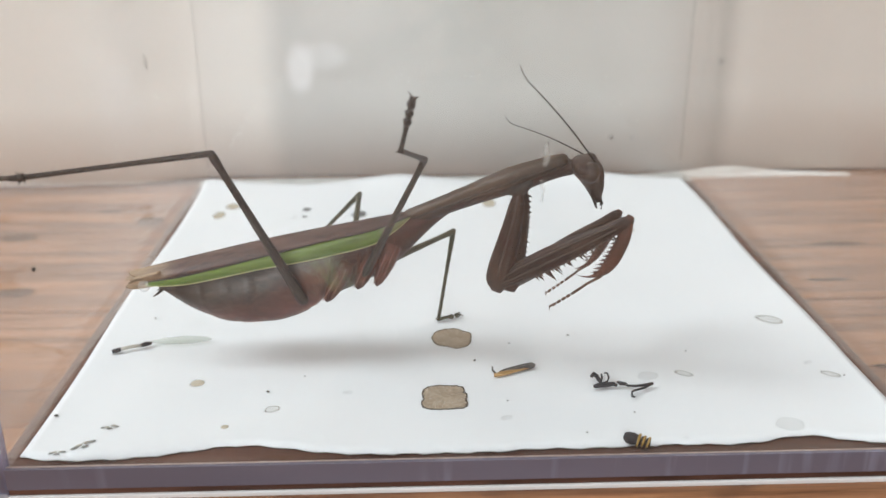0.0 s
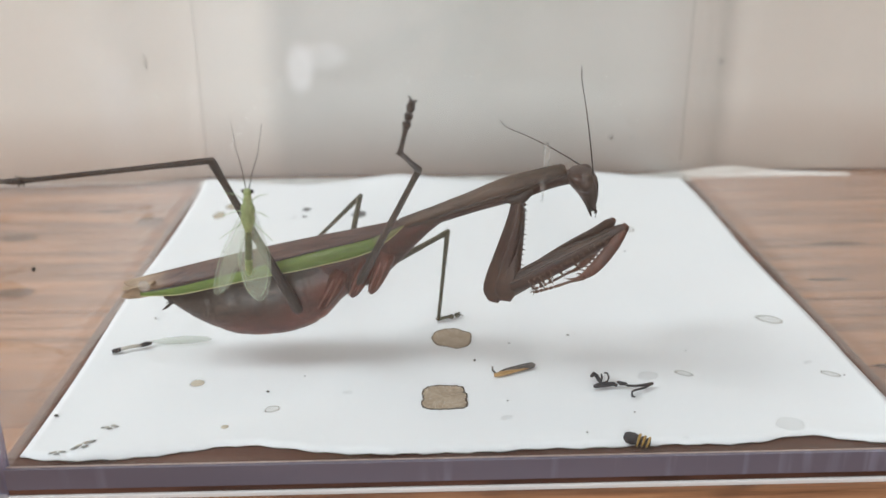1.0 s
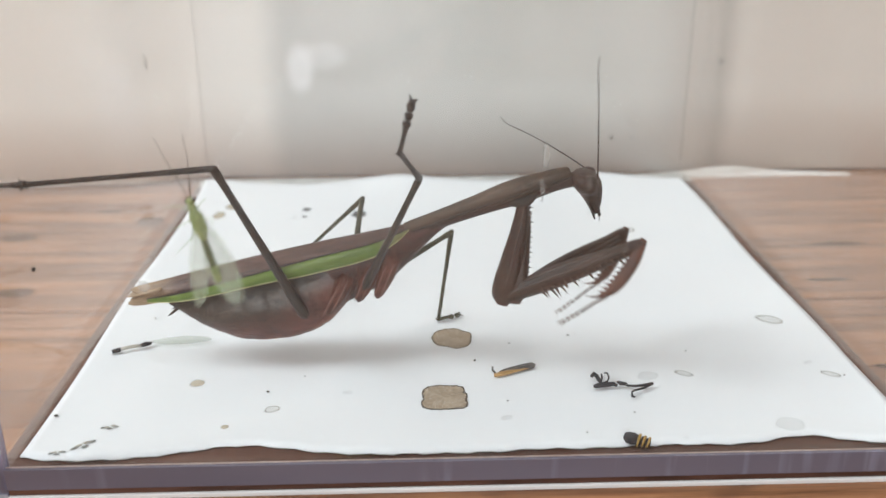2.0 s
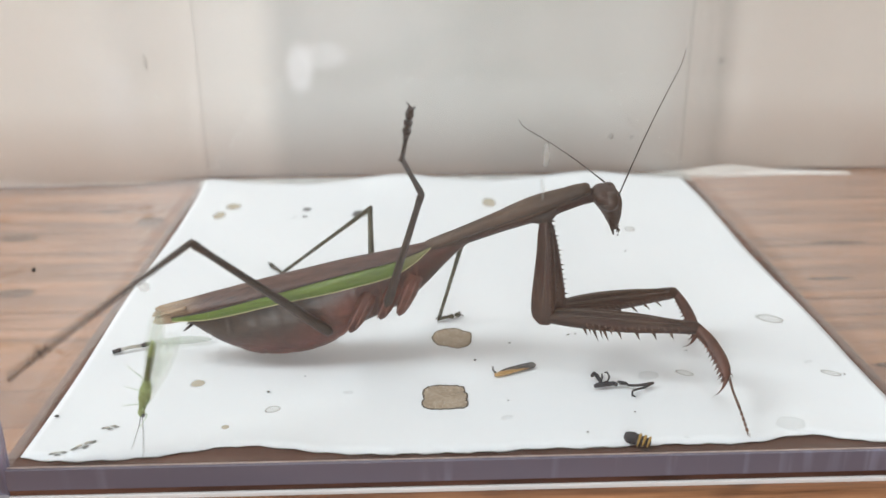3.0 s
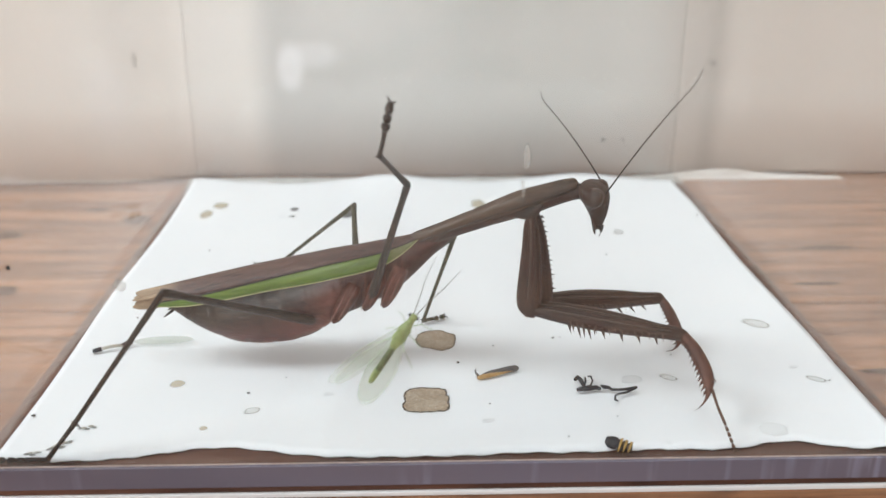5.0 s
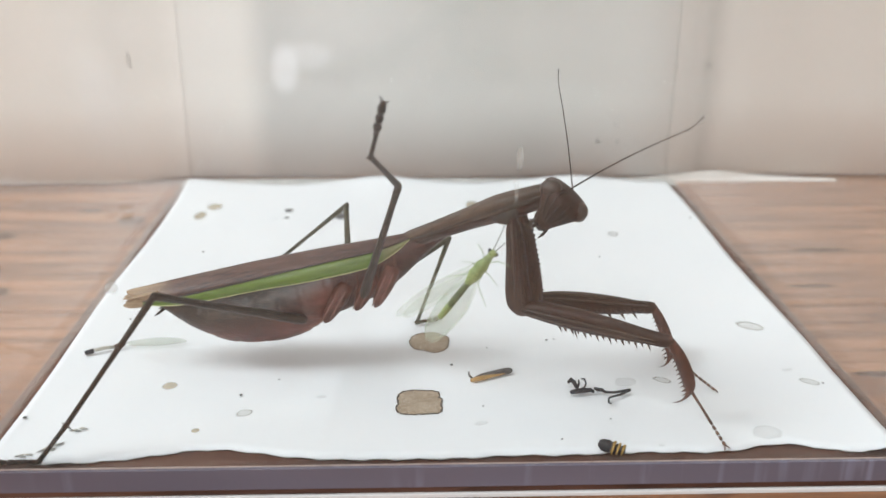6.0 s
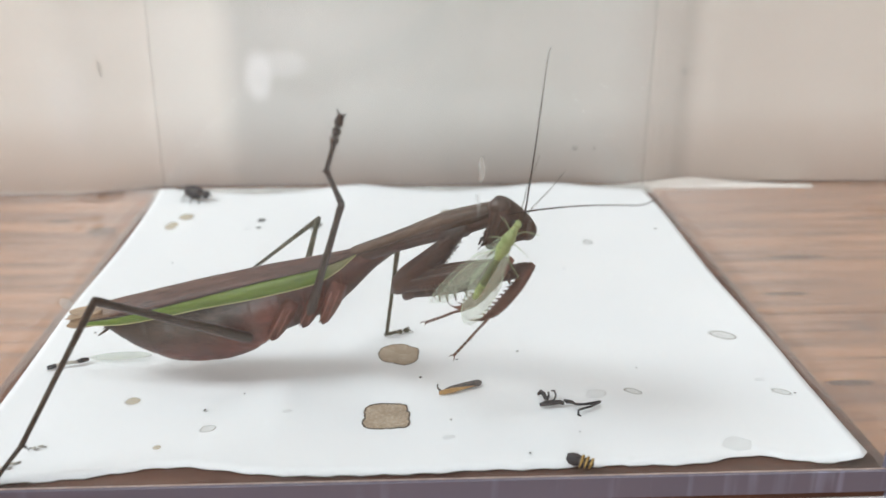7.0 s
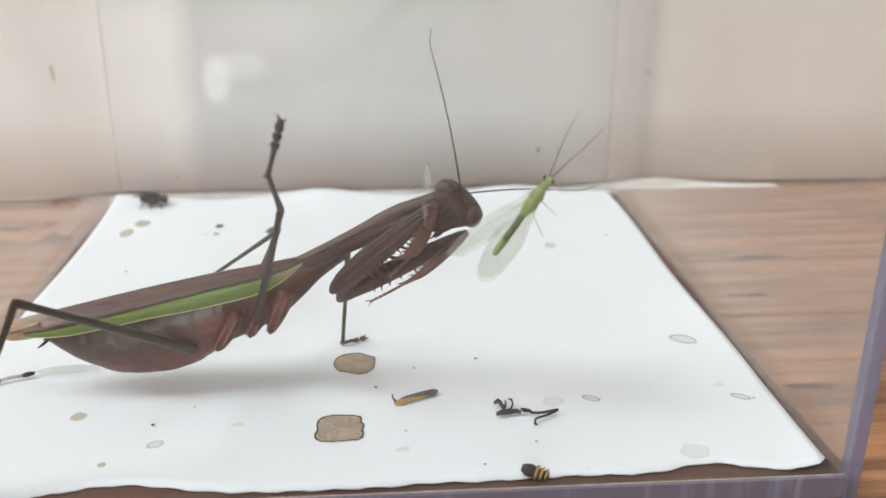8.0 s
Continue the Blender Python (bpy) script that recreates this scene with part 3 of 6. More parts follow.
PINK = mottled("pale_russet", (0.1376, 0.0533, 0.0370), (0.2494, 0.1075, 0.0774), 450, rough=0.4)
RIDGE = mottled("pale_ridge", (0.0510, 0.0340, 0.0245), (0.1020, 0.0714, 0.0530), 900, rough=0.45)
# Body space: x towards the head, z up, origin where the wings meet the neck shield.
mantis = thing("praying_mantis", "large brown praying mantis with a green wing margin, standing on paper", "mantis", at=pose(-0.0085, 0.03, 0.026))


def forewing(side):
    """One leathery wing folded along the back; side is -1 or 1."""
    bm = bmesh.new()
    stations = spread(((1.0, 0.5), (-3.0, 1.9), (-9.0, 3.2), (-18.0, 3.9), (-28.0, 4.0), (-37.0, 3.4), (-44.0, 2.4), (-48.5, 1.3), (-50.3, 0.25)), 4)
    drop = 0.25 if side > 0 else 0.0
    rows = []
    for x, w in stations:
        row = []
        for k in range(8):
            u = k / 7
            y = side * (-0.5 + (w + 0.5) * u) if w > 0.6 else side * w * u
            z = 0.35 + 0.55 * math.exp(-((x + 24) / 18) ** 2) - 0.95 * u**2 * min(1, w / 3) - drop + 0.06 * math.sin(9 * u)
            z += 0.012 * (x if x < -40 else -40) + 0.48 - 0.034 * max(0.0, -15 - x) * u**2 * min(1, w / 2.4)
            row.append(bm.verts.new((x * MM, y * MM, z * MM)))
        rows.append(row)
    for a, b in zip(rows, rows[1:]):
        for k in range(7):
            bm.faces.new((a[k], a[k + 1], b[k + 1], b[k]))
    made = bmesh.ops.extrude_face_region(bm, geom=bm.faces[:])
    for v in made["geom"]:
        if isinstance(v, bmesh.types.BMVert):
            v.co.z -= 0.16 * MM
    return bm


def wing_margin(side):
    """The upright costal strip along the wing's outer edge, with a swollen rib."""
    bm = bmesh.new()
    stations = spread(((-0.8, 0.15, 1.15), (-4.0, 1.5, 2.15), (-9.0, 2.5, 3.25), (-18.0, 2.6, 3.95), (-27.0, 2.0, 4.05), (-36.0, 1.7, 3.5), (-42.0, 1.35, 2.75), (-47.5, 0.6, 1.75)), 4)
    rows = []
    for x, h, w in stations:
        z = 0.35 + 0.55 * math.exp(-((x + 24) / 18) ** 2) - 0.95 * min(1, w / 3) + 0.012 * (x if x < -40 else -40) + (0.40 if side < 0 else -0.9) - 0.04 * max(0.0, -15 - x)
        rows.append([bm.verts.new((x * MM, side * (w + 0.10 + 0.35 * math.sin(2.4 * u)) * MM, (z - h * u) * MM)) for u in (0, 0.25, 0.5, 0.75, 1.0)])
    for a, b in zip(rows, rows[1:]):
        for k in range(4):
            bm.faces.new((a[k], a[k + 1], b[k + 1], b[k]))
    made = bmesh.ops.extrude_face_region(bm, geom=bm.faces[:])
    for v in made["geom"]:
        if isinstance(v, bmesh.types.BMVert):
            v.co.y -= side * 0.14 * MM
    edge, crest = [(v[-1].co / MM)[:] for v in rows], [(v[0].co / MM)[:] for v in rows]
    return bm, edge, crest


def mantis_body():
    # abdomen: swollen, with ring grooves between its segments
    rings = spread(((-46.0, -2.8, 0.4, 0.4), (-44.0, -3.5, 1.7, 1.4), (-41.5, -4.6, 3.0, 2.9), (-38.5, -5.6, 4.1, 4.3), (-34.5, -6.6, 4.8, 5.8), (-29.0, -7.2, 5.0, 6.55), (-24.5, -7.2, 4.8, 6.7), (-20.0, -6.7, 4.3, 6.15), (-16.5, -5.6, 3.5, 4.9), (-13.5, -4.8, 2.9, 3.8)), 8)
    cut = [(x, z, ry * (1 - 0.05 * g), rz * (1 - 0.035 * g)) for x, z, ry, rz in rings for g in [math.exp(-((((x + 46.5) / 4.3) % 1.0) / 0.12) ** 2)]]
    belly = part("abdomen", tube(bmesh.new(), cut, 24, egg=0.12), ABDOMEN, mantis, "swollen grey-brown abdomen, russet below")
    bm = bmesh.new()
    for s in (-1, 1):
        cord(bm, [(-44.5, s * 0.9, -3.8), (-45.8, s * 1.2, -4.4), (-46.6, s * 1.4, -4.7)], [0.3, 0.22, 0.06])
    tail = part("cercus", bm, LEGBROWN, mantis)
    # middle and hind thorax
    rings = spread(((-19.0, -7.0, 3.0, 4.6), (-15.0, -6.0, 3.3, 5.0), (-11.0, -5.2, 3.3, 4.9), (-7.0, -4.4, 3.0, 4.6), (-3.0, -3.1, 2.5, 3.6), (0.5, -1.9, 1.9, 2.4), (3.5, -0.9, 1.4, 1.5), (6.0, -0.4, 0.9, 0.8), (7.5, -0.1, 0.3, 0.3)), 5)
    body = part("thorax", tube(bmesh.new(), rings, 20), THORAX, mantis, "russet ribbed thorax")
    for k in range(9):
        x = -18.6 + 1.75 * k
        mid, wide, tall = (np.interp(x, [-19, -15, -11, -7, -3], col) for col in ((-7.0, -6.0, -5.2, -4.4, -3.1), (3.0, 3.3, 3.3, 3.0, 2.5), (4.6, 5.0, 4.9, 4.6, 3.6)))
        for side in (-1, 1):
            line = [(x + 1.0 - 1.6 * u + 0.25 * math.sin(3 * x), side * (wide * math.cos(a) + 0.02), mid + tall * math.sin(a)) for u, a in ((u, radians(18 - 82 * u)) for u in np.linspace(0, 1, 8))]
            part("pleat", cord(bmesh.new(), line, [0.05, 0.16, 0.22, 0.24, 0.22, 0.2, 0.15, 0.05]), RED, body)
    # short basal joints of the walking legs
    for y in (-1, 1):
        for top, low, r in (((-12.8, 2.2, -5.2), (-18.0, 3.5, -11.2), 1.7), ((-8.0, 2.0, -4.5), (-12.3, 3.2, -10.2), 1.6), ((-4.5, 2.0, -4.0), (-9.0, 3.0, -10.4), 1.6)):
            a, b = Vector((top[0], y * top[1], top[2])), Vector((low[0], y * low[1], low[2]))
            pts = [a.lerp(b, u) for u in (0, 0.2, 0.45, 0.7, 0.9, 1.0)]
            hip = part("hip_joint", cord(bmesh.new(), pts, [0.9 * r, r, 0.95 * r, 0.75 * r, 0.5 * r, 0.15 * r], 10), RED, mantis)
            for off in (-0.45, 0.35):
                line = [a.lerp(b, u) + Vector((off * r, y * 0.9 * r * w, 0.1)) for u, w in ((0.15, 1.0), (0.45, 0.98), (0.75, 0.72), (0.92, 0.4))]
                part("ridge", cord(bmesh.new(), line, [0.16, 0.2, 0.16, 0.08]), PINK, hip, "pale russet ridge")
    for side in (-1, 1):
        wing = part("forewing", forewing(side), TEGMEN, mantis, "folded leathery brown forewing")
        bm, edge, crest = wing_margin(side)
        part("wing_margin", bm, GREEN, wing, "bright green outer wing margin")
        part("wing_vein", cord(bmesh.new(), crest, 0.13), STRIPE, wing, "dark vein above the green margin")
        part("wing_rib", cord(bmesh.new(), edge, 0.075), CREAM, wing, "thin cream rib under the green margin")
        bm = bmesh.new()
        tube(bm, spread(((-44.5, -0.35, 1.6, 0.14, side * 0.9), (-47.0, -0.55, 1.3, 0.2, side * 0.9), (-50.0, -0.75, 0.8, 0.2, side * 0.7), (-51.2, -0.85, 0.15, 0.06, side * 0.5)), 3), 8)
        part("wing_tip", bm, TAN, wing, "pale tan wing tip")
        bm = tube(bmesh.new(), spread(((-39.5, -1.7, 0.12, 0.3, side * 2.2), (-43.0, -1.75, 0.16, 0.85, side * 2.0), (-47.0, -1.85, 0.16, 0.95, side * 1.5), (-50.0, -2.0, 0.14, 0.7, side * 1.0), (-51.4, -2.05, 0.06, 0.2, side * 0.7)), 4), 10)
        part("hind_wing", bm, TAN, mantis, "folded tan tip of the hind wing")
    return belly, tail


BELLY, TAIL = mantis_body()


def neck_shield():
    """The long front thorax, along x, with a raised keel and a flare above the front legs."""
    bm = bmesh.new()
    tube(bm, spread(((-1.5, -0.1, 1.2, 0.54), (-1.1, -0.22, 1.5, 0.98), (1, -0.18, 1.5, 1.09), (6, 0, 1.6, 1.12), (12, 0.25, 1.9, 1.29), (17, 0.42, 2.35, 1.52), (20, 0.42, 2.35, 1.5), (23.5, 0.35, 1.95, 1.29), (26.3, 0.3, 1.65, 1.09), (27.5, 0.22, 1.35, 0.84), (28, 0.17, 0.85, 0.48)), 6), 24, flat=0.8)
    for v in bm.verts:
        if v.co.z > 0.0005 and abs(v.co.y) < 0.0005:
            v.co.z += 0.00018
        v.co.z += 0.00007 * noise.noise(v.co * 900)
    ob = part("neck_shield", bm, PLATE, mantis, "long brown neck shield with a fine keel")
    for s in (-1, 1):
        edge = [(x, s * y, z) for x, y, z in ((-1, 1.48, -0.55), (3, 1.56, -0.4), (8, 1.72, -0.23), (13, 1.98, -0.03), (17, 2.36, 0.07), (20, 2.36, 0.07), (23.5, 1.96, 0.03), (26.5, 1.66, -0.03), (28, 1.3, -0.15))]
        part("shield_rim", cord(bmesh.new(), edge, 0.12), STRIPE, ob, "dark toothed rim")
    bm = tube(bmesh.new(), spread(((-2.0, -1.2, 1.1, 1.1), (1.0, -0.75, 1.35, 1.3), (6.0, -0.7, 1.4, 1.25), (12.0, -0.6, 1.6, 1.4), (16.5, -0.72, 1.9, 1.45), (20.0, -0.85, 1.9, 1.45), (22.5, -0.8, 1.5, 1.4), (25.5, -0.8, 1.35, 1.35), (27.6, -1.05, 1.25, 1.3), (29.4, -1.4, 1.05, 1.1)), 6), 18)
    for v in bm.verts:
        v.co += v.co.normalized() * 0.00014 * noise.noise(v.co * 1100)
    part("neck", bm, CHITIN, ob, "dark russet underside of the neck")
    for s in (-1, 1):
        bm = tube(bmesh.new(), spread(((16.6, -1.0, 0.25, 0.5, s * 1.5), (17.8, -1.35, 0.6, 0.9, s * 1.6), (19.2, -1.6, 0.8, 1.15, s * 1.6), (20.6, -1.35, 0.65, 0.95, s * 1.55), (21.8, -0.9, 0.25, 0.5, s * 1.4)), 3), 12)
        part("leg_socket", bm, STRIPE, ob, "dark socket of the grasping leg")
    return ob


HEAD_SIZE = (1.24, 1.36, 1.20)


def mantis_head():
    """Three-cornered: x to the face, z to the crown, eyes at the two upper corners."""
    bm = bmesh.new()
    rings = ((2.0, -3.5, 0.45, 0.4), (1.95, -3.1, 0.85, 0.7), (1.8, -2.4, 1.2, 0.95), (1.55, -1.5, 1.75, 1.25), (1.15, -0.5, 2.4, 1.6), (0.85, 0.2, 2.95, 1.9), (0.65, 0.95, 3.15, 1.98), (0.5, 1.5, 3.0, 1.85), (0.38, 1.88, 2.6, 1.5), (0.3, 2.12, 1.9, 0.95), (0.3, 2.26, 0.7, 0.3))
    rings = spread(rings, 3)
    n, loops = 18, []
    for x, z, ry, rx in rings:
        loops.append([bm.verts.new(((x + rx * math.sin(a)) * MM, ry * math.cos(a) * MM, z * MM)) for a in (2 * math.pi * k / n for k in range(n))])
    for a, b in zip(loops, loops[1:]):
        for k in range(n):
            bm.faces.new((a[k], a[(k + 1) % n], b[(k + 1) % n], b[k]))
    bm.faces.new(loops[0])
    bm.faces.new(loops[-1])
    ob = part("head", bm, CHITIN, mantis, "three-cornered brown head")
    for s in (-1, 1):
        bm = blob(bmesh.new(), (0, 0, 0), (1.15, 1.1, 1.4), 20, 16)
        bmesh.ops.transform(bm, matrix=Matrix.Translation(Vector((1.06, s * 2.1, 0.95)) * MM) @ Matrix.Rotation(radians(14), 4, "Y") @ Matrix.Rotation(s * radians(20), 4, "X"), verts=bm.verts)
        part("eye", bm, EYE, ob, "smooth oval grey-brown eye")
    for s in (-1, 1):
        part("palp", cord(bmesh.new(), [(1.9, s * 0.5, -3.0), (2.7, s * 0.75, -3.7), (2.6, s * 0.65, -4.6)], [0.2, 0.18, 0.1]), LEGBROWN, ob)
        part("palp", cord(bmesh.new(), [(1.4, s * 0.7, -2.7), (1.75, s * 1.0, -3.6), (2.0, s * 0.85, -4.4)], [0.22, 0.2, 0.1]), LEGBROWN, ob)
        part("jaw", tube(bmesh.new(), spread(((1.15, -2.0, 0.25, 0.4, s * 1.2), (1.4, -2.6, 0.4, 0.6, s * 0.95), (1.75, -3.3, 0.35, 0.5, s * 0.6), (2.0, -3.8, 0.12, 0.2, s * 0.3)), 3), 10), CHITIN, ob, "dark russet jaw")
    part("mouthparts", blob(bmesh.new(), (2.05, 0, -3.4), (0.6, 0.55, 0.55)), STRIPE, ob)
    table = np.array(rings)
    for y in (-1.9, -1.15, -0.4, 0.4, 1.15, 1.9):
        line = []
        for z, lean in ((1.35, 1.2), (0.8, 1.12), (0.0, 1.0), (-0.8, 0.8), (-1.6, 0.58), (-2.4, 0.38)):
            cx, wide, deep = (np.interp(z, table[:, 1], table[:, c]) for c in (0, 2, 3))
            line.append((cx + deep * math.sqrt(max(0.05, 1 - (y * lean / wide) ** 2)) - 0.04, y * lean, z))
        part("face_ridge", cord(bmesh.new(), line, [0.05, 0.12, 0.17, 0.16, 0.14, 0.08]), STRIPE, ob)
    for o in (ob, *ob.children):
        o.data.transform(Matrix.Diagonal((*HEAD_SIZE, 1)))
    return ob


def antenna(length):
    bm = bmesh.new()
    pts, rad = [], []
    for k in range(41):
        u = k / 40
        pts.append((u * length, 0, 0.6 * math.sin(math.pi * u) + (0.9 * ((u - 0.88) / 0.12) ** 2 if u > 0.88 else 0)))
        rad.append(0.13 * (1 - 0.62 * u) + 0.012 * (k % 2))
    cord(bm, pts, rad, 6)
    return part("antenna", bm, LEGBROWN, mantis)


def fore_leg():
    """Coxa, femur, tibia and tarsus of a grasping leg, each along x from its joint; z points to the inner bend."""
    bm = tube(bmesh.new(), spread(((-0.6, 0, 0.5, 0.6), (0.8, 0, 0.75, 0.8), (2.4, 0.05, 1.0, 1.2), (5.5, 0.1, 1.2, 1.5), (10.0, -0.1, 1.3, 1.85), (14.3, -0.35, 1.3, 2.1), (16.8, -0.4, 1.1, 1.85), (18.3, -0.15, 0.5, 0.9)), 4), 20, flat=0.72)
    coxa = part("coxa", bm, CHITIN, mantis, "flattened brown coxa with a toothed edge")
    for y in (-1, 1):
        part("ridge", cord(bmesh.new(), [(0.6, y * 1.05, 0.3), (4.0, y * 1.24, 0.45), (9.0, y * 1.3, 0.25), (14.0, y * 1.26, -0.1), (16.8, y * 1.0, -0.3)], 0.13), RIDGE, coxa)
        bm = bmesh.new()
        for k in range(15):
            x = 1.8 + 0.95 * k
            blob(bm, (x, y * float(np.interp(x, [1.8, 5, 10, 15.5], [0.98, 1.18, 1.26, 1.15])), 0.95 + 0.3 * math.sin(x / 6)), (0.2, 0.14, 0.2), 6, 4)
        part("wart_row", bm, STRIPE, coxa, "row of tiny dark warts")
    bm = bmesh.new()
    for k in range(17):
        x = 1.6 + 0.85 * k
        spike(bm, (x, 0.1, float(np.interp(x, [0.8, 2.4, 5.5, 10, 14.3, 16.8], [0.95, 1.25, 1.5, 1.65, 1.65, 1.35]))), (0.15, 0, 1), 0.55 + 0.25 * (k % 3 == 0), 0.2)
    part("tooth_row", bm, CHITIN, coxa)
    bm = tube(bmesh.new(), spread(((-0.9, -0.2, 0.5, 0.6), (0.6, -0.25, 1.0, 1.15), (4.5, -0.3, 1.25, 1.65), (10.0, -0.22, 1.3, 1.9), (16.0, -0.1, 1.2, 1.68), (21.5, 0.0, 0.95, 1.2), (24.8, 0.0, 0.9, 1.05), (26.2, 0.0, 0.4, 0.55)), 4), 20, flat=0.75)
    femur = part("femur", bm, CHITIN, mantis, "broad brown grasping femur")
    for y in (-1, 1):
        for z in (-0.75, 0.55):
            part("ridge", cord(bmesh.new(), [(1.0, y * 1.0, z * 0.6 - 0.3), (5.0, y * 1.29, z * 0.9 - 0.3), (10.0, y * 1.34, z * 0.9 - 0.25), (16.0, y * 1.19, z * 0.85 - 0.1), (23.5, y * 0.92, z * 0.5)], 0.13), RIDGE, femur)
    bm = bmesh.new()
    for k in range(15):
        x = 7.2 + 1.08 * k
        top = float(np.interp(x, [4.5, 10.0, 16.0, 21.5, 24.8], [1.35, 1.7, 1.6, 1.15, 0.95]))
        spike(bm, (x, 0.75, top - 0.25), (0.35, 0.12, 1), 0.75 + (0.55 if k % 2 == 0 else 0.0), 0.24)
    for x, h in ((6.8, 1.3), (8.4, 2.1), (10.2, 1.7), (12.6, 1.2), (15.6, 1.3), (18.4, 1.2), (21.2, 1.1)):
        top = float(np.interp(x, [4.5, 10.0, 16.0, 21.5, 24.8], [1.35, 1.7, 1.6, 1.15, 0.95]))
        spike(bm, (x, -0.75, top - 0.3), (0.45, -0.1, 1), h + 0.3, 0.3)
    for x, h in ((7.6, 1.6), (9.4, 2.5), (11.2, 1.6)):
        spike(bm, (x, 0.1, 1.3), (0.3, 0.1, 1), h, 0.3)
    part("spine_row", bm, SPINE_M, femur, "rows of pale thorns")
    pts, ry, rz = [], [], []
    arcs = ((-0.9, 0.1, 0.5, 0.6), (0.6, -0.1, 0.7, 0.85), (3.0, -0.45, 0.75, 1.05), (6.5, -0.45, 0.72, 1.1), (9.0, -0.1, 0.6, 0.95), (10.4, 0.45, 0.42, 0.62), (11.6, 1.5, 0.28, 0.36), (12.4, 2.9, 0.17, 0.2), (12.6, 4.1, 0.03, 0.04))
    tibia = part("tibia", tube(bmesh.new(), spread(arcs, 4), 12), TIBIA, mantis, "russet toothed tibia with an end hook")
    bm = bmesh.new()
    for k in range(11):
        x = 1.8 + 0.85 * k
        for y in (-0.45, 0.45):
            spike(bm, (x, y, 0.42 - 0.25 * math.sin(x / 3.5) + 0.045 * k), (0.55, 0, 1), 0.75 + 0.05 * k, 0.17)
    part("comb", bm, TIBIA, tibia)
    bm = cord(bmesh.new(), [(0, 0, 0), (3.2, 0, 0.15), (6.6, 0, 0), (7.0, 0, 0)], [0.26, 0.2, 0.24, 0.17])
    for k in range(4):
        x = 7.2 + 1.1 * k
        cord(bm, [(x, 0, 0), (x + 0.5, 0, 0.0), (x + 0.9, 0, -0.05)], [0.17, 0.27, 0.2])
    for s in (-1, 1):
        cord(bm, [(11.3, 0, 0), (11.9, s * 0.3, 0.1), (12.3, s * 0.5, -0.25)], [0.12, 0.1, 0.03])
    tarsus = part("tarsus", bm, TARSUS, mantis, "thin tan jointed foot")
    for ob, stretch in ((femur, 0.985), (tibia, 0.95), (tarsus, 0.82)):
        for o in (ob, *ob.children):
            o.data.transform(Matrix.Diagonal((stretch, 1, 1, 1)))
    return coxa, femur, tibia, tarsus


def walking_leg(femur_mm, tibia_mm, tarsus_mm, mat, thick, reach=1.0, knobs=1.0):
    """A thin walking leg in three pieces, each along x from its joint."""
    f = tube(bmesh.new(), spread(((-reach, 0, 0.45, 0.5), (-0.5 * reach, 0, 0.8 * thick, 0.85 * thick), (1.5, 0, 0.85 * thick, 0.95 * thick), (femur_mm * 0.4, 0, 0.62 * thick, 0.72 * thick), (femur_mm * 0.85, 0, 0.5 * thick, 0.56 * thick), (femur_mm - 0.7, 0, 0.55 * thick, 0.68 * thick), (femur_mm + 0.4, 0, 0.3, 0.35)), 4), 10)
    femur = part("leg_femur", f, mat, mantis)
    t = tube(bmesh.new(), spread(((-0.5, 0, 0.35, 0.4), (0.8, 0, 0.5 * thick, 0.56 * thick), (tibia_mm * 0.4, 0, 0.40 * thick, 0.42 * thick), (tibia_mm * 0.9, 0, 0.38 * thick, 0.40 * thick), (tibia_mm, 0, 0.42 * thick, 0.46 * thick)), 4), 10)
    for s in (-1, 1):
        spike(t, (tibia_mm - 0.2, s * 0.25, -0.2), (1, s * 0.5, -0.6), 0.8, 0.14)
    tibia = part("leg_tibia", t, mat, mantis)
    bm = cord(bmesh.new(), [(0, 0, 0), (tarsus_mm * 0.38, 0, 0.1), (tarsus_mm * 0.45, 0, 0)], [0.36, 0.32, 0.42])
    x = tarsus_mm * 0.46
    while x < tarsus_mm - 1.2:
        cord(bm, [(x, 0, 0), (x + 0.5, 0, 0), (x + 1.0, 0, -0.05), (x + 1.25, 0, 0)], [0.26 * knobs, 0.42 * knobs, 0.52 * knobs, 0.24 * knobs])
        x += 1.3
    blob(bm, (tarsus_mm - 0.4, 0, 0), (0.65, 0.5, 0.5))
    for s in (-1, 1):
        cord(bm, [(tarsus_mm - 0.2, 0, 0), (tarsus_mm + 0.3, s * 0.55, 0.25), (tarsus_mm + 0.7, s * 0.7, -0.2)], [0.18, 0.12, 0.03])
    tarsus = part("leg_tarsus", bm, mat, mantis)
    return femur, tibia, tarsus


def long_leg(femur_mm, tibia_mm, shank_mm, toe_mm, mat, thick):
    """A walking leg whose foot bends: a long first foot joint and a row of short ones with claws."""
    femur, tibia, foot = walking_leg(femur_mm, tibia_mm, toe_mm, mat, thick, 1.4)
    for s in (-1, 1):
        part("spur", spike(bmesh.new(), (tibia_mm - 0.3, s * 0.3, -0.2), (0.8, s * 0.7, -0.7), 1.3, 0.16), mat, tibia)
    shank = part("leg_tarsus", cord(bmesh.new(), [(-0.2, 0, 0), (0.8, 0, 0.05), (shank_mm * 0.6, 0, 0.1), (shank_mm + 0.1, 0, 0)], [0.4, 0.36, 0.32, 0.42], 8), mat, mantis)
    return femur, tibia, shank, foot


SHIELD = neck_shield()
SKULL = mantis_head()
FEELER_NEAR, FEELER_FAR = antenna(26.5), antenna(26.5)
GRASP_NEAR, GRASP_FAR = fore_leg(), fore_leg()
LEG_HIND_NEAR, LEG_HIND_FAR = long_leg(33.6, 25.6, 6.2, 7.0, LEGBROWN, 1.0), walking_leg(23.3, 29.6, 6.0, OLIVE, 0.95)
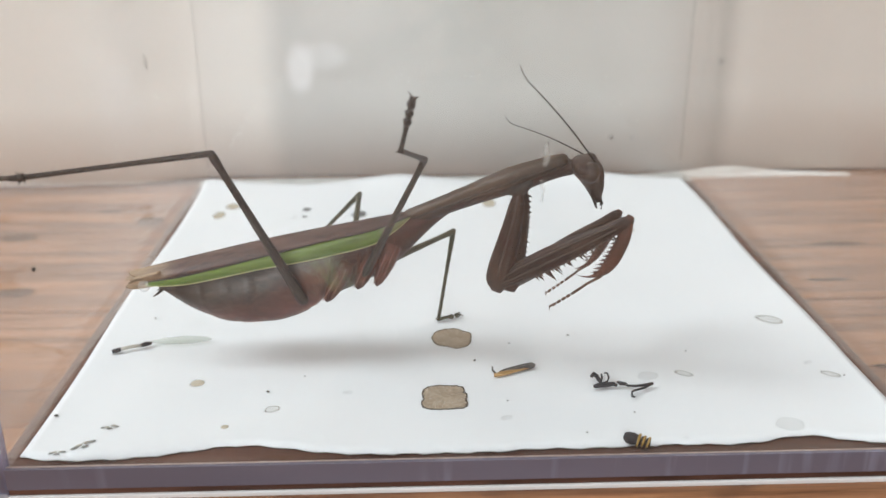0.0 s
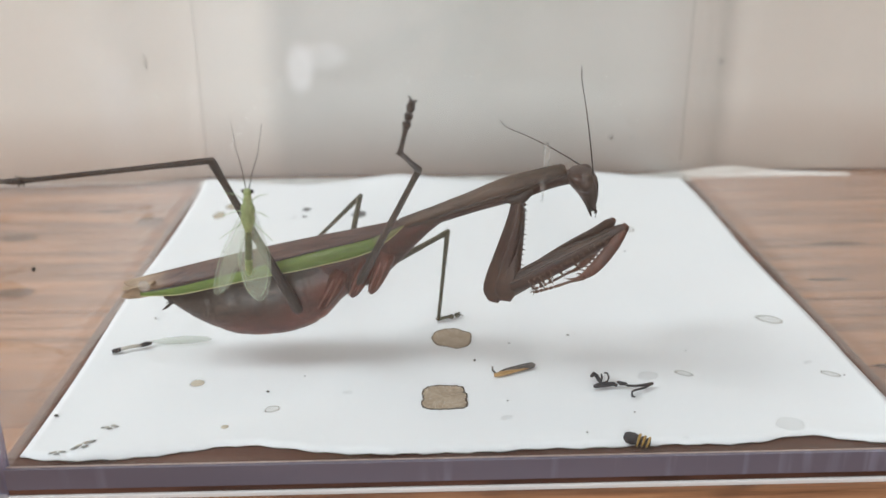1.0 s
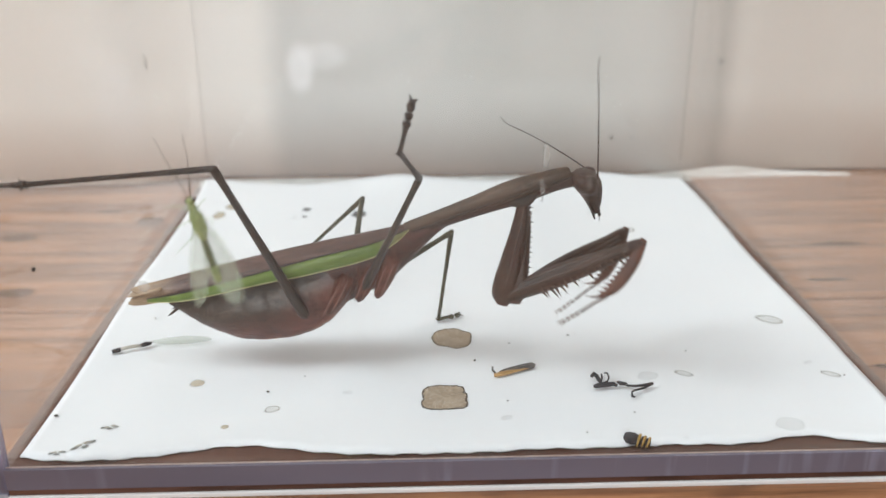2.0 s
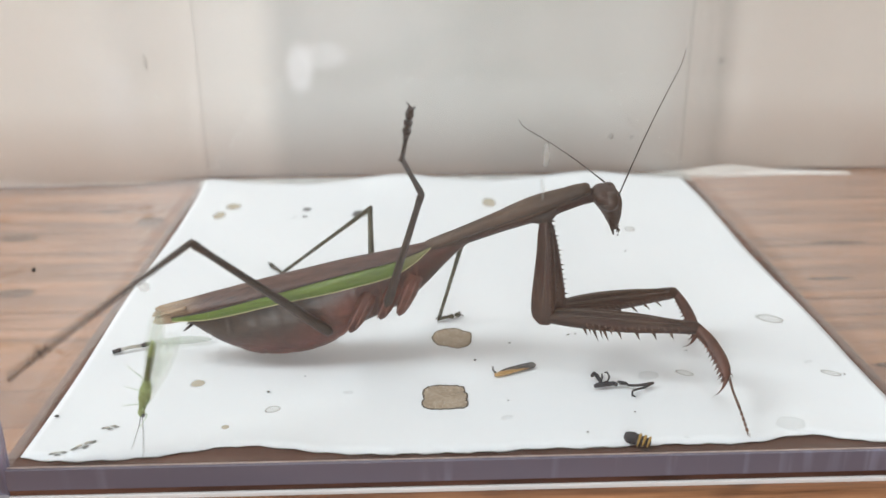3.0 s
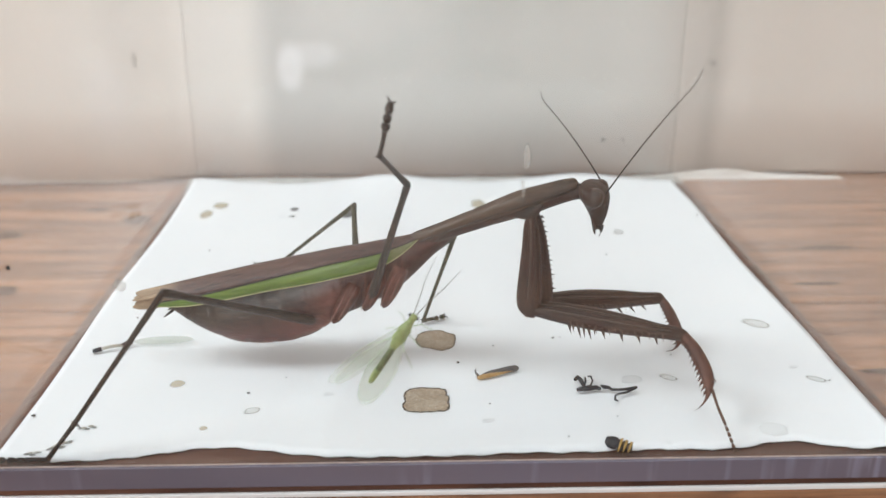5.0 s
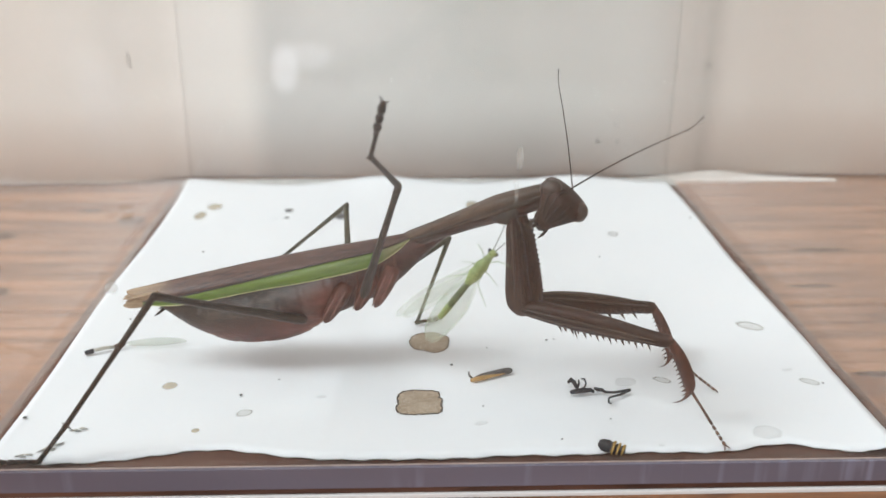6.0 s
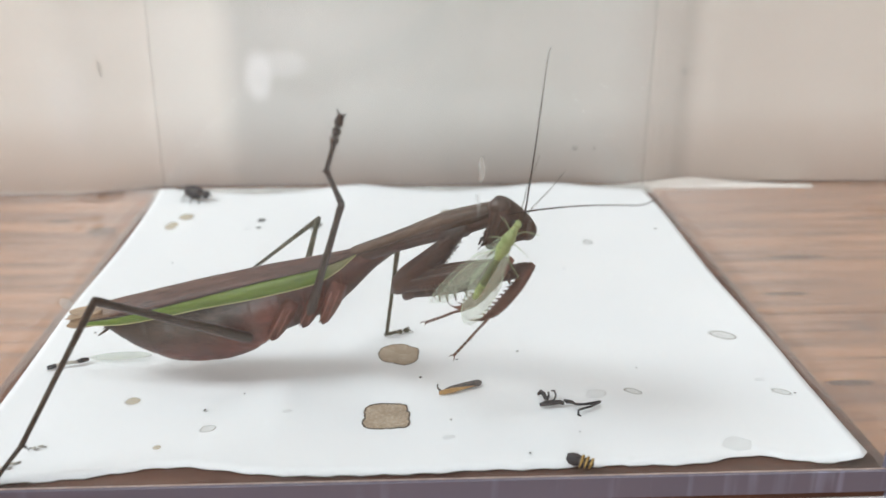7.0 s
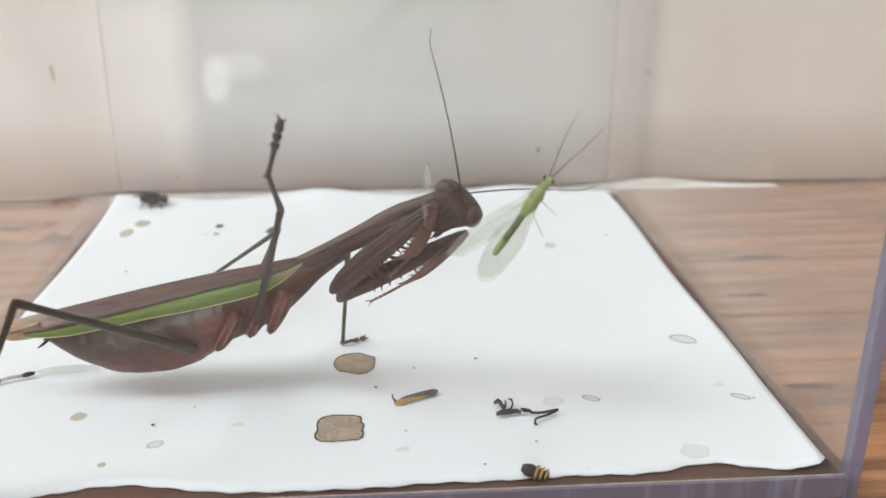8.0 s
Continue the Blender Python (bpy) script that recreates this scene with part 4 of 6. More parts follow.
LEG_MID_NEAR, LEG_MID_FAR = walking_leg(29.6, 14.2, 8.1, LEGBROWN, 0.95, 1.0, 1.3), walking_leg(17.5, 18.6, 4.5, OLIVE, 0.9)


# ---- the lacewing ----
WING_VEIN = mottled("pale_vein", (0.42, 0.52, 0.37), (0.54, 0.63, 0.48), 700, rough=0.5)
VEIN = mottled("green_vein", (0.30, 0.42, 0.20), (0.45, 0.55, 0.34), 700, rough=0.5)
lacewing = thing("green_lacewing", "pale green lacewing with sheer veined wings, walking on the pane", "lacewing", at=pose(0.0, -0.0022, 0.02))


def lacewing_parts():
    """x from tail to head, z to its back; the origin is at the head."""
    part("abdomen", tube(bmesh.new(), spread(((-12.3, 0, 0.25, 0.25), (-11.5, 0, 0.42, 0.42), (-9.0, 0, 0.5, 0.5), (-6.5, 0, 0.46, 0.46), (-5.0, 0, 0.4, 0.4)), 4), 10), LACE_DARK, lacewing, "slim dark green abdomen")
    part("tail_tip", tube(bmesh.new(), spread(((-12.45, 0, 0.2, 0.2), (-12.0, 0, 0.42, 0.42), (-11.0, 0, 0.5, 0.5), (-10.0, 0, 0.53, 0.53)), 4), 10), LACE_BODY, lacewing, "light green end of the abdomen")
    part("thorax", tube(bmesh.new(), spread(((-6.2, 0, 0.4, 0.4), (-5.2, 0.1, 0.7, 0.65), (-4.2, 0.12, 1.0, 0.85), (-3.4, 0.1, 0.88, 0.8), (-2.7, 0.1, 0.98, 0.82), (-1.7, 0.05, 0.62, 0.55), (-0.8, 0, 0.5, 0.45)), 4), 12), LACE_BODY, lacewing, "yellow-green thorax")
    head = part("head", blob(bmesh.new(), (-0.35, 0, 0), (0.55, 0.62, 0.5)), LACE_BODY, lacewing)
    for s in (-1, 1):
        part("eye", blob(bmesh.new(), (-0.25, s * 0.58, 0.05), (0.3, 0.26, 0.3)), BLACK, head, "round dark eye")
        part("antenna", cord(bmesh.new(), [(0.1, s * 0.2, 0.1), (2.5, s * 0.7, 0.4), (5.5, s * 1.5, 0.5), (9.0, s * 2.0, 0.3)], [0.07, 0.055, 0.045, 0.03], 5), OLIVE, head)
    for s in (-1, 1):
        for x, dx, r in ((-1.6, 1.6, 3.0), (-3.0, -0.3, 3.1), (-4.2, -2.4, 3.6)):
            part("leg", cord(bmesh.new(), [(x, s * 0.4, -0.3), (x + 0.5 * dx, s * 1.5, 0.15), (x + dx, s * r, -1.6)], [0.075, 0.06, 0.035], 5), VEIN, lacewing)
    for s, mid, width in ((-1, 18.0, 1.3), (1, 3.5, 2.35)):
        for k, (turn, length, wide, z) in enumerate(((mid, 14.3, width, 0.78), (mid - 1.0, 12.4, 0.95 * width, 0.4))):
            bm = bmesh.new()
            rows = []
            for i in range(21):
                u = 1 - (1 - i / 20) ** 2
                w = wide * min(1.0, 0.12 + 1.7 * u) * math.sqrt(max(0.004, 1 - u**5))
                rows.append([bm.verts.new((-length * u * MM, w * (2 * v - 1) * (1.0 if v < 0.5 else 0.85) * MM, (0.14 * math.sin(math.pi * v) + 0.3 * u) * MM)) for v in (0, 0.2, 0.4, 0.6, 0.8, 1.0)])
            for a, b in zip(rows, rows[1:]):
                for j in range(5):
                    bm.faces.new((a[j], a[j + 1], b[j + 1], b[j]))
            rims = [[(r[c].co / MM)[:] for r in rows] for c in (0, 5)]
            m = Matrix.Translation(Vector((-2.4 - 1.2 * k, s * 0.4, z)) * MM) @ Matrix.Diagonal((1, s, 1, 1)) @ Matrix.Rotation(radians(-turn), 4, "Z")
            bmesh.ops.transform(bm, matrix=m, verts=bm.verts)
            w = part("wing", bm, GAUZE, lacewing, "sheer pale wing with green veins")
            for rim in rims:
                bm = cord(bmesh.new(), rim, 0.02, 5)
                bmesh.ops.transform(bm, matrix=m, verts=bm.verts)
                part("vein", bm, WING_VEIN, w)


lacewing_parts()


# ---- the black fly at the far edge of the paper ----
fly = thing("black_fly", "small hairy black fly sitting on the paper", "fly", at=pose(-0.0575, 0.128, 0.0))


def fly_parts():
    part("body", blob(bmesh.new(), (-0.6, 0, 2.2), (3.0, 1.9, 1.7), 14, 10), BLACK, fly)
    part("head", blob(bmesh.new(), (2.9, 0, 1.9), (1.0, 1.4, 1.2)), BLACK, fly)
    for s in (-1, 1):
        for x in (-1.4, 0.0, 1.4):
            part("leg", cord(bmesh.new(), [(x, s * 1.2, 1.5), (x * 1.6, s * 2.6, 1.9), (x * 2.0, s * 3.4, 0.05)], [0.22, 0.18, 0.1]), BLACK, fly)
        bm = tube(bmesh.new(), ((0.6, 3.2, 0.3, 0.05, s * 0.6), (-1.5, 3.5, 1.0, 0.05, s * 1.2), (-4.2, 3.2, 0.8, 0.05, s * 1.5), (-5.0, 3.0, 0.2, 0.04, s * 1.5)), 8)
        part("wing", bm, BLACK, fly)


fly_parts()


# ---- marks on the front pane ----
SPECK = plain("speck_black", (0.02, 0.02, 0.02), 0.7)
FILM = gauze("dried_film", (0.85, 0.84, 0.80), 0.24)
THIN_FILM = gauze("thin_film", (0.85, 0.84, 0.80), 0.14)


def pane_mark(x, z, pts, r, label, mat, name="pane_smear"):
    ob = new(name, mesh_of(name, cord(bmesh.new(), pts, r, 7), mat))
    ob.location = (x, Y0 + 0.0001, z)
    tagged(ob, label, "smear", group="marks on the front pane")


pane_mark(0.0089, 0.0456, [(-0.2, 0, -1.2), (0.1, 0, 0), (-0.1, 0, 1.3), (0.1, 0, 2.0)], [0.3, 0.45, 0.4, 0.15], "whitish dried smear on the clear pane", FILM)
pane_mark(0.0083, 0.0411, [(0.2, 0, -1.6), (0.3, 0, 0), (0.1, 0, 1.5)], [0.2, 0.3, 0.25], "faint dried smear on the clear pane", THIN_FILM)
pane_mark(-0.0452, 0.0282, [(0, -0.05, 0), (0, 0.1, 0)], [0.85, 0.85], "round whitish dried drop on the clear pane", FILM)
pane_mark(-0.0595, 0.0310, [(-0.15, 0, 0), (0.15, 0, 0)], [0.3, 0.3], "tiny black speck on the clear pane", SPECK, "pane_speck")
for x, z in ((-0.0214, 0.0464), (0.0318, 0.0377), (0.0201, 0.0322)):
    pane_mark(x, z, [(-0.1, 0, 0), (0.12, 0, 0.1)], [0.16, 0.12], "tiny pale speck on the clear pane", FILM, "pane_speck")


# ---- faint marks on the cloth ----
def back_marks():
    tan = gauze("faint_mark", (0.40, 0.31, 0.20), 0.30)
    dark = gauze("faint_dark_mark", (0.30, 0.25, 0.22), 0.30)
    for x, z, pts, r, mat in ((-0.0846, 0.0320, [(-0.3, 0, 2.6), (0.2, 0, 0.8), (0.0, 0, -0.8), (0.4, 0, -2.2)], [0.25, 0.7, 0.6, 0.25], tan), (0.0827, 0.0297, [(-0.6, 0, 0), (0.6, 0, 0.2)], [0.8, 0.7], dark),
                              (0.0512, 0.0072, [(-0.7, 0, 0), (0.6, 0, 0.2)], [0.7, 0.6], dark), (0.0572, 0.0072, [(-0.4, 0, 0), (0.4, 0, 0)], [0.5, 0.4], dark), (0.0562, 0.0125, [(-0.3, 0, 0), (0.3, 0, 0.1)], [0.4, 0.4], dark)):
        ob = new("cloth_mark", mesh_of("cloth_mark", cord(bmesh.new(), pts, r, 8), mat))
        ob.location = (x, WALL_Y - fold(x) - 0.0002, z)
        tagged(ob, "faint brown mark on the hanging cloth", "mark", group="marks on the cloth")


back_marks()


# ---- debris on the paper ----
def stain(name, x, y, rx, ry, mat, rim_mat, label, wave, z=0.00006, turn=0.0):
    """A thin dried puddle with a ragged darker rim."""
    ob = thing(name, label, "stain", group="stains on the paper", at=pose(x, y, z, 0, 0, turn))
    n = 96
    pts = []
    for k in range(n):
        a = 2 * math.pi * k / n
        r = 1 + wave * (0.5 * math.sin(3 * a + 9 * x * 100) + 0.35 * math.sin(7 * a + y * 500) + 0.25 * math.sin(13 * a))
        r += 1.1 * wave * noise.noise(Vector((3.5 * math.cos(a), 3.5 * math.sin(a), 900 * x))) + 0.5 * wave * noise.noise(Vector((11 * math.cos(a), 11 * math.sin(a), 700 * y)))
        if name == "round_stain":
            r += 0.06 - sum(deep * math.exp(-((a - at) / wide) ** 2) for at, deep, wide in ((0.95, 0.17, 0.35), (4.25, 0.12, 0.4), (5.9, 0.05, 0.4)))
        elif name == "square_stain":
            r += 0.05 * noise.noise(Vector((26 * math.cos(a), 26 * math.sin(a), 3.0))) + 0.035 * noise.noise(Vector((9 * math.cos(a), 9 * math.sin(a), 8.0)))
        c, s = math.cos(a), math.sin(a)
        n_sq = 5.0 if name == "square_stain" else 2.6
        sq = 1 / (abs(c) ** n_sq + abs(s) ** n_sq) ** (1 / n_sq)
        pts.append((rx * r * c * sq, ry * r * s * sq))
    bm = bmesh.new()
    top = [bm.verts.new((px, py, 0.00002)) for px, py in pts]
    low = [bm.verts.new((px, py, -0.00004)) for px, py in pts]
    bm.faces.new(top)
    for k in range(n):
        bm.faces.new((top[k], low[k], low[(k + 1) % n], top[(k + 1) % n]))
    part("patch", bm, mat, ob, smooth=False)
    if rim_mat:
        bm = bmesh.new()
        cord(bm, [(px / MM, py / MM, 0.05) for px, py in pts + pts[:1]], [(0.15 if mat is STAIN else 0.07) + 0.07 * math.sin(k * 1.7) * math.sin(k * 0.61) for k in range(n + 1)], 5)
        bmesh.ops.scale(bm, vec=(1, 1, 0.35), verts=bm.verts)
        bmesh.ops.translate(bm, vec=(0, 0, 0.00002), verts=bm.verts)
        part("crust", bm, rim_mat, ob)
    return ob


STAIN = mottled("brown_stain", (0.31, 0.235, 0.165), (0.44, 0.355, 0.265), 250, rough=0.75)
CRUST = mottled("dark_crust", (0.045, 0.036, 0.028), (0.13, 0.10, 0.07), 900, rough=0.7)
SOFT_CRUST = mottled("brown_crust", (0.12, 0.09, 0.06), (0.26, 0.21, 0.15), 900, rough=0.7)
PALE = soft_stain("pale_stain", (0.62, 0.62, 0.57), 0.10, 0.17)
PALE_RIM = mottled("grey_rim", (0.36, 0.34, 0.29), (0.58, 0.55, 0.48), 900, rough=0.8)
RINGED = soft_stain("ringed_stain", (0.50, 0.47, 0.39), 0.16, 0.50)
SMUDGE = soft_stain("grey_smudge", (0.10, 0.10, 0.10), 0.75, 0.4)
OCHRE = soft_stain("ochre_stain", (0.60, 0.49, 0.31), 0.50, 0.42)
SMUDGE_GREY = mottled("grey_flake", (0.16, 0.16, 0.15), (0.36, 0.36, 0.34), 1500, rough=0.8)
SMUT = mottled("dark_droppings", (0.05, 0.05, 0.05), (0.16, 0.15, 0.14), 900, rough=0.8)

stain("round_stain", -0.0018, 0.0358, 0.0034, 0.0037, STAIN, SOFT_CRUST, "roundish dried brown stain on the paper", 0.05)
stain("square_stain", -0.0040, 0.0145, 0.0036, 0.0037, STAIN, CRUST, "squarish dried brown stain with a dark ragged rim", 0.055)
for x, y, rx, ry, m, r, turn in ((0.0598, 0.0413, 0.0030, 0.0019, RINGED, None, -38), (0.0310, 0.0202, 0.0021, 0.0016, PALE, None, 10), (0.0375, 0.0209, 0.0017, 0.0010, RINGED, None, -35),
                                 (0.0628, 0.0198, 0.0019, 0.0010, RINGED, None, -35), (0.0497, 0.0046, 0.0027, 0.0022, PALE, None, 0), (-0.0458, 0.0207, 0.0014, 0.0015, OCHRE, None, 0),
                                 (-0.0386, 0.0068, 0.0007, 0.0007, OCHRE, None, 0), (-0.0319, 0.0118, 0.0015, 0.0011, RINGED, None, 20), (-0.0587, 0.1070, 0.0017, 0.0034, OCHRE, None, 0),
                                 (-0.0563, 0.1141, 0.0022, 0.0030, OCHRE, None, 10), (-0.0366, 0.1107, 0.0013, 0.0016, SMUDGE, None, 0), (-0.0366, 0.1050, 0.0009, 0.0008, SMUDGE, None, 0), (-0.0228, 0.1064, 0.0022, 0.0032, SMUDGE, None, 0),
                                 (0.0111, 0.1139, 0.0022, 0.0042, OCHRE, None, 0), (0.0439, 0.0922, 0.0014, 0.0018, RINGED, None, 0), (-0.0395, 0.1045, 0.0010, 0.0010, PALE, None, 0),
                                 (0.0057, 0.0079, 0.0012, 0.0007, PALE, None, 15), (-0.0201, 0.0166, 0.0010, 0.0007, PALE, None, 0), (0.0605, 0.0240, 0.0011, 0.0006, PALE, None, 15),
                                 (0.0325, 0.0012, 0.0006, 0.0004, PALE, None, 0)):
    stain("stain", x, y, rx, ry, m, r, "small dried stain on the white paper", 0.12, turn=turn)


AMBER = mottled("amber_chitin", (0.33, 0.18, 0.06), (0.48, 0.30, 0.12), 900, rough=0.45)


def debris():
    # a split dark twig with a yellow end
    a, b = Vector((4.8, 21.2, 0.5)), Vector((12.2, 23.9, 0.55))
    ob = thing("twig_scrap", "short dark leg scrap with a yellow end", "scrap", at=pose(0, 0, 0))
    side = Vector((b - a).normalized().cross(Vector((0, 0, 1))))
    bm = cord(bmesh.new(), [a.lerp(b, u) - side * 0.15 for u in (0.14, 0.3, 0.5, 0.75, 0.93, 1.0)], [0.25, 0.5, 0.58, 0.62, 0.55, 0.2], 12)
    for v in bm.verts:
        v.co += Vector((0, 0, 1)) * 0.0001 * noise.noise(v.co * 1800)
    part("shaft", bm, SMUT, ob)
    part("yellow_end", cord(bmesh.new(), [a.lerp(b, u) + side * 0.42 for u in (-0.02, 0.1, 0.3, 0.55, 0.8)], [0.3, 0.45, 0.42, 0.25, 0.08], 10), AMBER, ob)
    part("tip", cord(bmesh.new(), [a + Vector((0.3, 0, 0)), a + Vector((-0.3, 0.4, 0.6)), a + Vector((-0.25, 0.8, 1.0))], [0.22, 0.18, 0.12]), SMUT, ob)
    # a shrivelled black insect limb bundle
    ob = thing("dried_insect_leg", "shrivelled black insect leg bent in several places", "scrap", at=pose(0.0212, 0.0150, 0.0004))
    for name, pts, rad in (("joint", [(0.0, 4.4, 0.3), (0.5, 4.9, 0.5), (0.9, 4.2, 0.4), (1.1, 3.0, 0.3), (1.2, 2.3, 0.3)], [0.3, 0.42, 0.38, 0.34, 0.2]),
                           ("joint", [(1.2, 2.3, 0.3), (1.6, 3.4, 0.6), (1.7, 4.4, 0.7)], [0.16, 0.18, 0.14]),
                           ("joint", [(2.2, 4.8, 0.7), (2.7, 4.6, 0.8), (2.8, 3.4, 0.6), (2.3, 2.3, 0.4), (0.6, 1.4, 0.3)], [0.12, 0.17, 0.16, 0.17, 0.2]),
                           ("shank", [(-0.2, 1.0, 0.3), (0.9, 1.2, 0.45), (2.2, 1.4, 0.4), (3.2, 1.7, 0.35), (3.7, 1.2, 0.3)], [0.3, 0.46, 0.42, 0.36, 0.3]),
                           ("shank", [(4.0, 2.2, 0.4), (4.4, 1.6, 0.45), (5.2, 1.6, 0.35), (5.6, 1.0, 0.3), (7.0, 0.9, 0.3), (8.4, 1.1, 0.35), (9.8, 1.5, 0.4)], [0.2, 0.36, 0.3, 0.22, 0.22, 0.26, 0.22]),
                           ("claw", [(9.8, 1.5, 0.4), (8.0, 0.2, 0.3), (6.4, -0.5, 0.3), (5.8, -0.9, 0.3), (5.5, -2.1, 0.2), (5.9, -2.5, 0.2)], [0.24, 0.2, 0.17, 0.16, 0.17, 0.12])):
        part(name, cord(bmesh.new(), pts, rad, 8), BLACK, ob)
    # the curled banded abdomen of a wasp
    ob = thing("wasp_remains", "curled black and yellow banded wasp remains at the paper edge", "insect", at=pose(0.0238, -0.0004, 0.0007, 0, 0, -24))
    bm = blob(bmesh.new(), (-0.2, 0, 0.5), (1.25, 0.95, 0.95), 14, 10)
    for v in bm.verts:
        v.co += v.co.normalized() * 0.00022 * noise.noise(v.co * 2500)
    part("segment", bm, BLACK, ob)
    for k in range(3):
        r = 1.0 - 0.12 * k
        x = 0.9 + 0.72 * k
        ring = [(x + 0.2 * math.sin(a), r * math.cos(a), 0.25 + r * math.sin(a)) for a in np.linspace(-0.7, math.pi + 0.7, 13)]
        part("band", cord(bmesh.new(), ring, [0.10 + 0.12 * math.sin(math.pi * q / 12) for q in range(13)], 7), YELLOW, ob, "ochre band")
        part("segment", blob(bmesh.new(), (x - 0.1, 0, 0.25), (0.5, 0.97 * r, 0.95 * r), 10, 7), BLACK, ob)
    # a shed twig-like leg and a loose wing, by the case's side
    ob = thing("leg_scrap", "thin black and pale insect leg lying on the paper", "scrap", at=pose(-0.0634, 0.0320, 0.0005))
    part("tip", cord(bmesh.new(), [(0, 0, 0), (1.4, 0.5, 0.2)], [0.4, 0.45], 8), BLACK, ob)
    part("shank", cord(bmesh.new(), [(1.4, 0.5, 0.2), (3.0, 1.3, 0.3), (4.8, 1.8, 0.2)], [0.3, 0.35, 0.3], 8), PALE_RIM, ob)
    part("tip", cord(bmesh.new(), [(4.6, 1.8, 0.2), (5.4, 2.2, 0.3), (6.3, 2.8, 0.2)], [0.35, 0.5, 0.3], 8), BLACK, ob)
    ob = thing("loose_wing", "sheer greenish insect wing lying on the paper", "wing", at=pose(-0.0573, 0.0355, 0.0006, 0, 0, 3))
    part("membrane", tube(bmesh.new(), spread(((0, 0, 0.2, 0.05), (2, 0, 1.2, 0.05), (6, 0.1, 1.6, 0.05), (9.5, 0.1, 1.1, 0.05), (11, 0, 0.3, 0.04)), 3), 8), GAUZE_FLAT, ob)
    # ragged flakes in the near corner
    for x, y, r, turn in ((-0.0590, 0.0026, 1.5, 40), (-0.0565, 0.0074, 1.1, 15), (-0.0622, 0.0006, 1.0, 10)):
        ob = thing("flake", "ragged grey flake of dried dirt on the paper", "flake", group="flakes on the paper", at=pose(x, y, 0.0001, 0, 0, turn))
        for k in range(5):
            bm = blob(bmesh.new(), (r * (0.45 * k - 0.9), 0.35 * r * math.sin(2.3 * k + 60 * y), 0.05), (0.42 * r, 0.2 * r, 0.08), 8, 6)
            for v in bm.verts:
                v.co += v.co.normalized() * 0.0002 * noise.noise(v.co * 3000)
            part("lump", bm, (SMUDGE_GREY, PALE_RIM)[k % 2], ob)


debris()
random.seed(4)
for x, y, r in ((-0.0277, 0.0222, 0.22), (-0.0594, 0.0463, 0.28), (0.0647, 0.0190, 0.24), (0.0198, 0.0359, 0.3), (0.0212, 0.0362, 0.2), (0.0085, 0.0330, 0.25), (0.0063, 0.0128, 0.22), (0.0176, 0.0030, 0.22), (0.0262, 0.0085, 0.2), (-0.0660, 0.0110, 0.4)):
    ob = new("speck", mesh_of("speck", blob(bmesh.new(), (0, 0, 0.05), (r, 0.7 * r, 0.4 * r), 6, 4), SMUT))
    ob.location = (x, y, 0.0002)
    tagged(ob, "tiny dark speck on the paper", "speck", group="specks on the paper")
for k in range(10):
    x, y = random.uniform(-0.064, 0.066), random.uniform(0.004, 0.132)
    r = random.choice((0.12, 0.15, 0.2, 0.3))
    ob = new("speck", mesh_of("speck", blob(bmesh.new(), (0, 0, 0.05), (r, 0.8 * r, 0.5 * r), 6, 4), SMUT))
    ob.location = (x, y, 0.0002)
    tagged(ob, "tiny dark speck on the paper", "speck", group="specks on the paper")


# ---- what moves ----
class Track:
    """Points keyed in time, glided between."""

    def __init__(self):
        self.rows = []

    def key(self, t, *points):
        self.rows.append((t, np.array(points, float)))

    def at(self, t):
        r = self.rows
        if t <= r[0][0]:
            return [Vector(p) for p in r[0][1]]
        if t >= r[-1][0]:
            return [Vector(p) for p in r[-1][1]]
        i = max(k for k in range(len(r)) if r[k][0] <= t)
        (t0, a), (t1, b) = r[i], r[i + 1]
        h = t1 - t0
        sa = (b - r[i - 1][1]) / (t1 - r[i - 1][0]) if i > 0 else (b - a) / h * 0
        sb = (r[i + 2][1] - a) / (r[i + 2][0] - t0) if i + 2 < len(r) else (b - a) / h * 0
        if h > 0.8:
            sa, sb = sa * 0, sb * 0
        if i > 0 and t0 - r[i - 1][0] > 0.8:
            sa = sa * 0
        if i + 2 < len(r) and r[i + 2][0] - t1 > 0.8:
            sb = sb * 0
        u = (t - t0) / h
        p = (2 * u**3 - 3 * u**2 + 1) * a + (u**3 - 2 * u**2 + u) * h * sa + (-2 * u**3 + 3 * u**2) * b + (u**3 - u**2) * h * sb
        return [Vector(q) for q in p]


def axes(origin, x, z):
    x = x.normalized()
    z = z - x * z.dot(x)
    z = z.normalized() if z.length > 1e-6 else Vector((0, 0, 1))
    y = z.cross(x)
    m = Matrix((x, y, z)).transposed().to_4x4()
    m.translation = origin
    return m


SPINE, HEAD, ANTENNA_NEAR, ANTENNA_FAR, FORE_NEAR, FORE_FAR = Track(), Track(), Track(), Track(), Track(), Track()
HIND_NEAR, HIND_FAR, MID_NEAR, MID_FAR, LACEWING = Track(), Track(), Track(), Track(), Track()
SPINE.key(0, (-0.0085, 0.0300, 0.0269), (-0.0588, 0.0300, 0.0164), (0.0156, 0.0223, 0.0379))
SPINE.key(0.5, (-0.0094, 0.0300, 0.0258), (-0.0590, 0.0300, 0.0158), (0.0165, 0.0283, 0.0351))
SPINE.key(1, (-0.0096, 0.0300, 0.0254), (-0.0591, 0.0300, 0.0147), (0.0164, 0.0283, 0.0344))
SPINE.key(1.5, (-0.0096, 0.0300, 0.0256), (-0.0589, 0.0300, 0.0143), (0.0163, 0.0283, 0.0348))
SPINE.key(1.7, (-0.0096, 0.0300, 0.0254), (-0.0589, 0.0300, 0.0142), (0.0163, 0.0283, 0.0346))
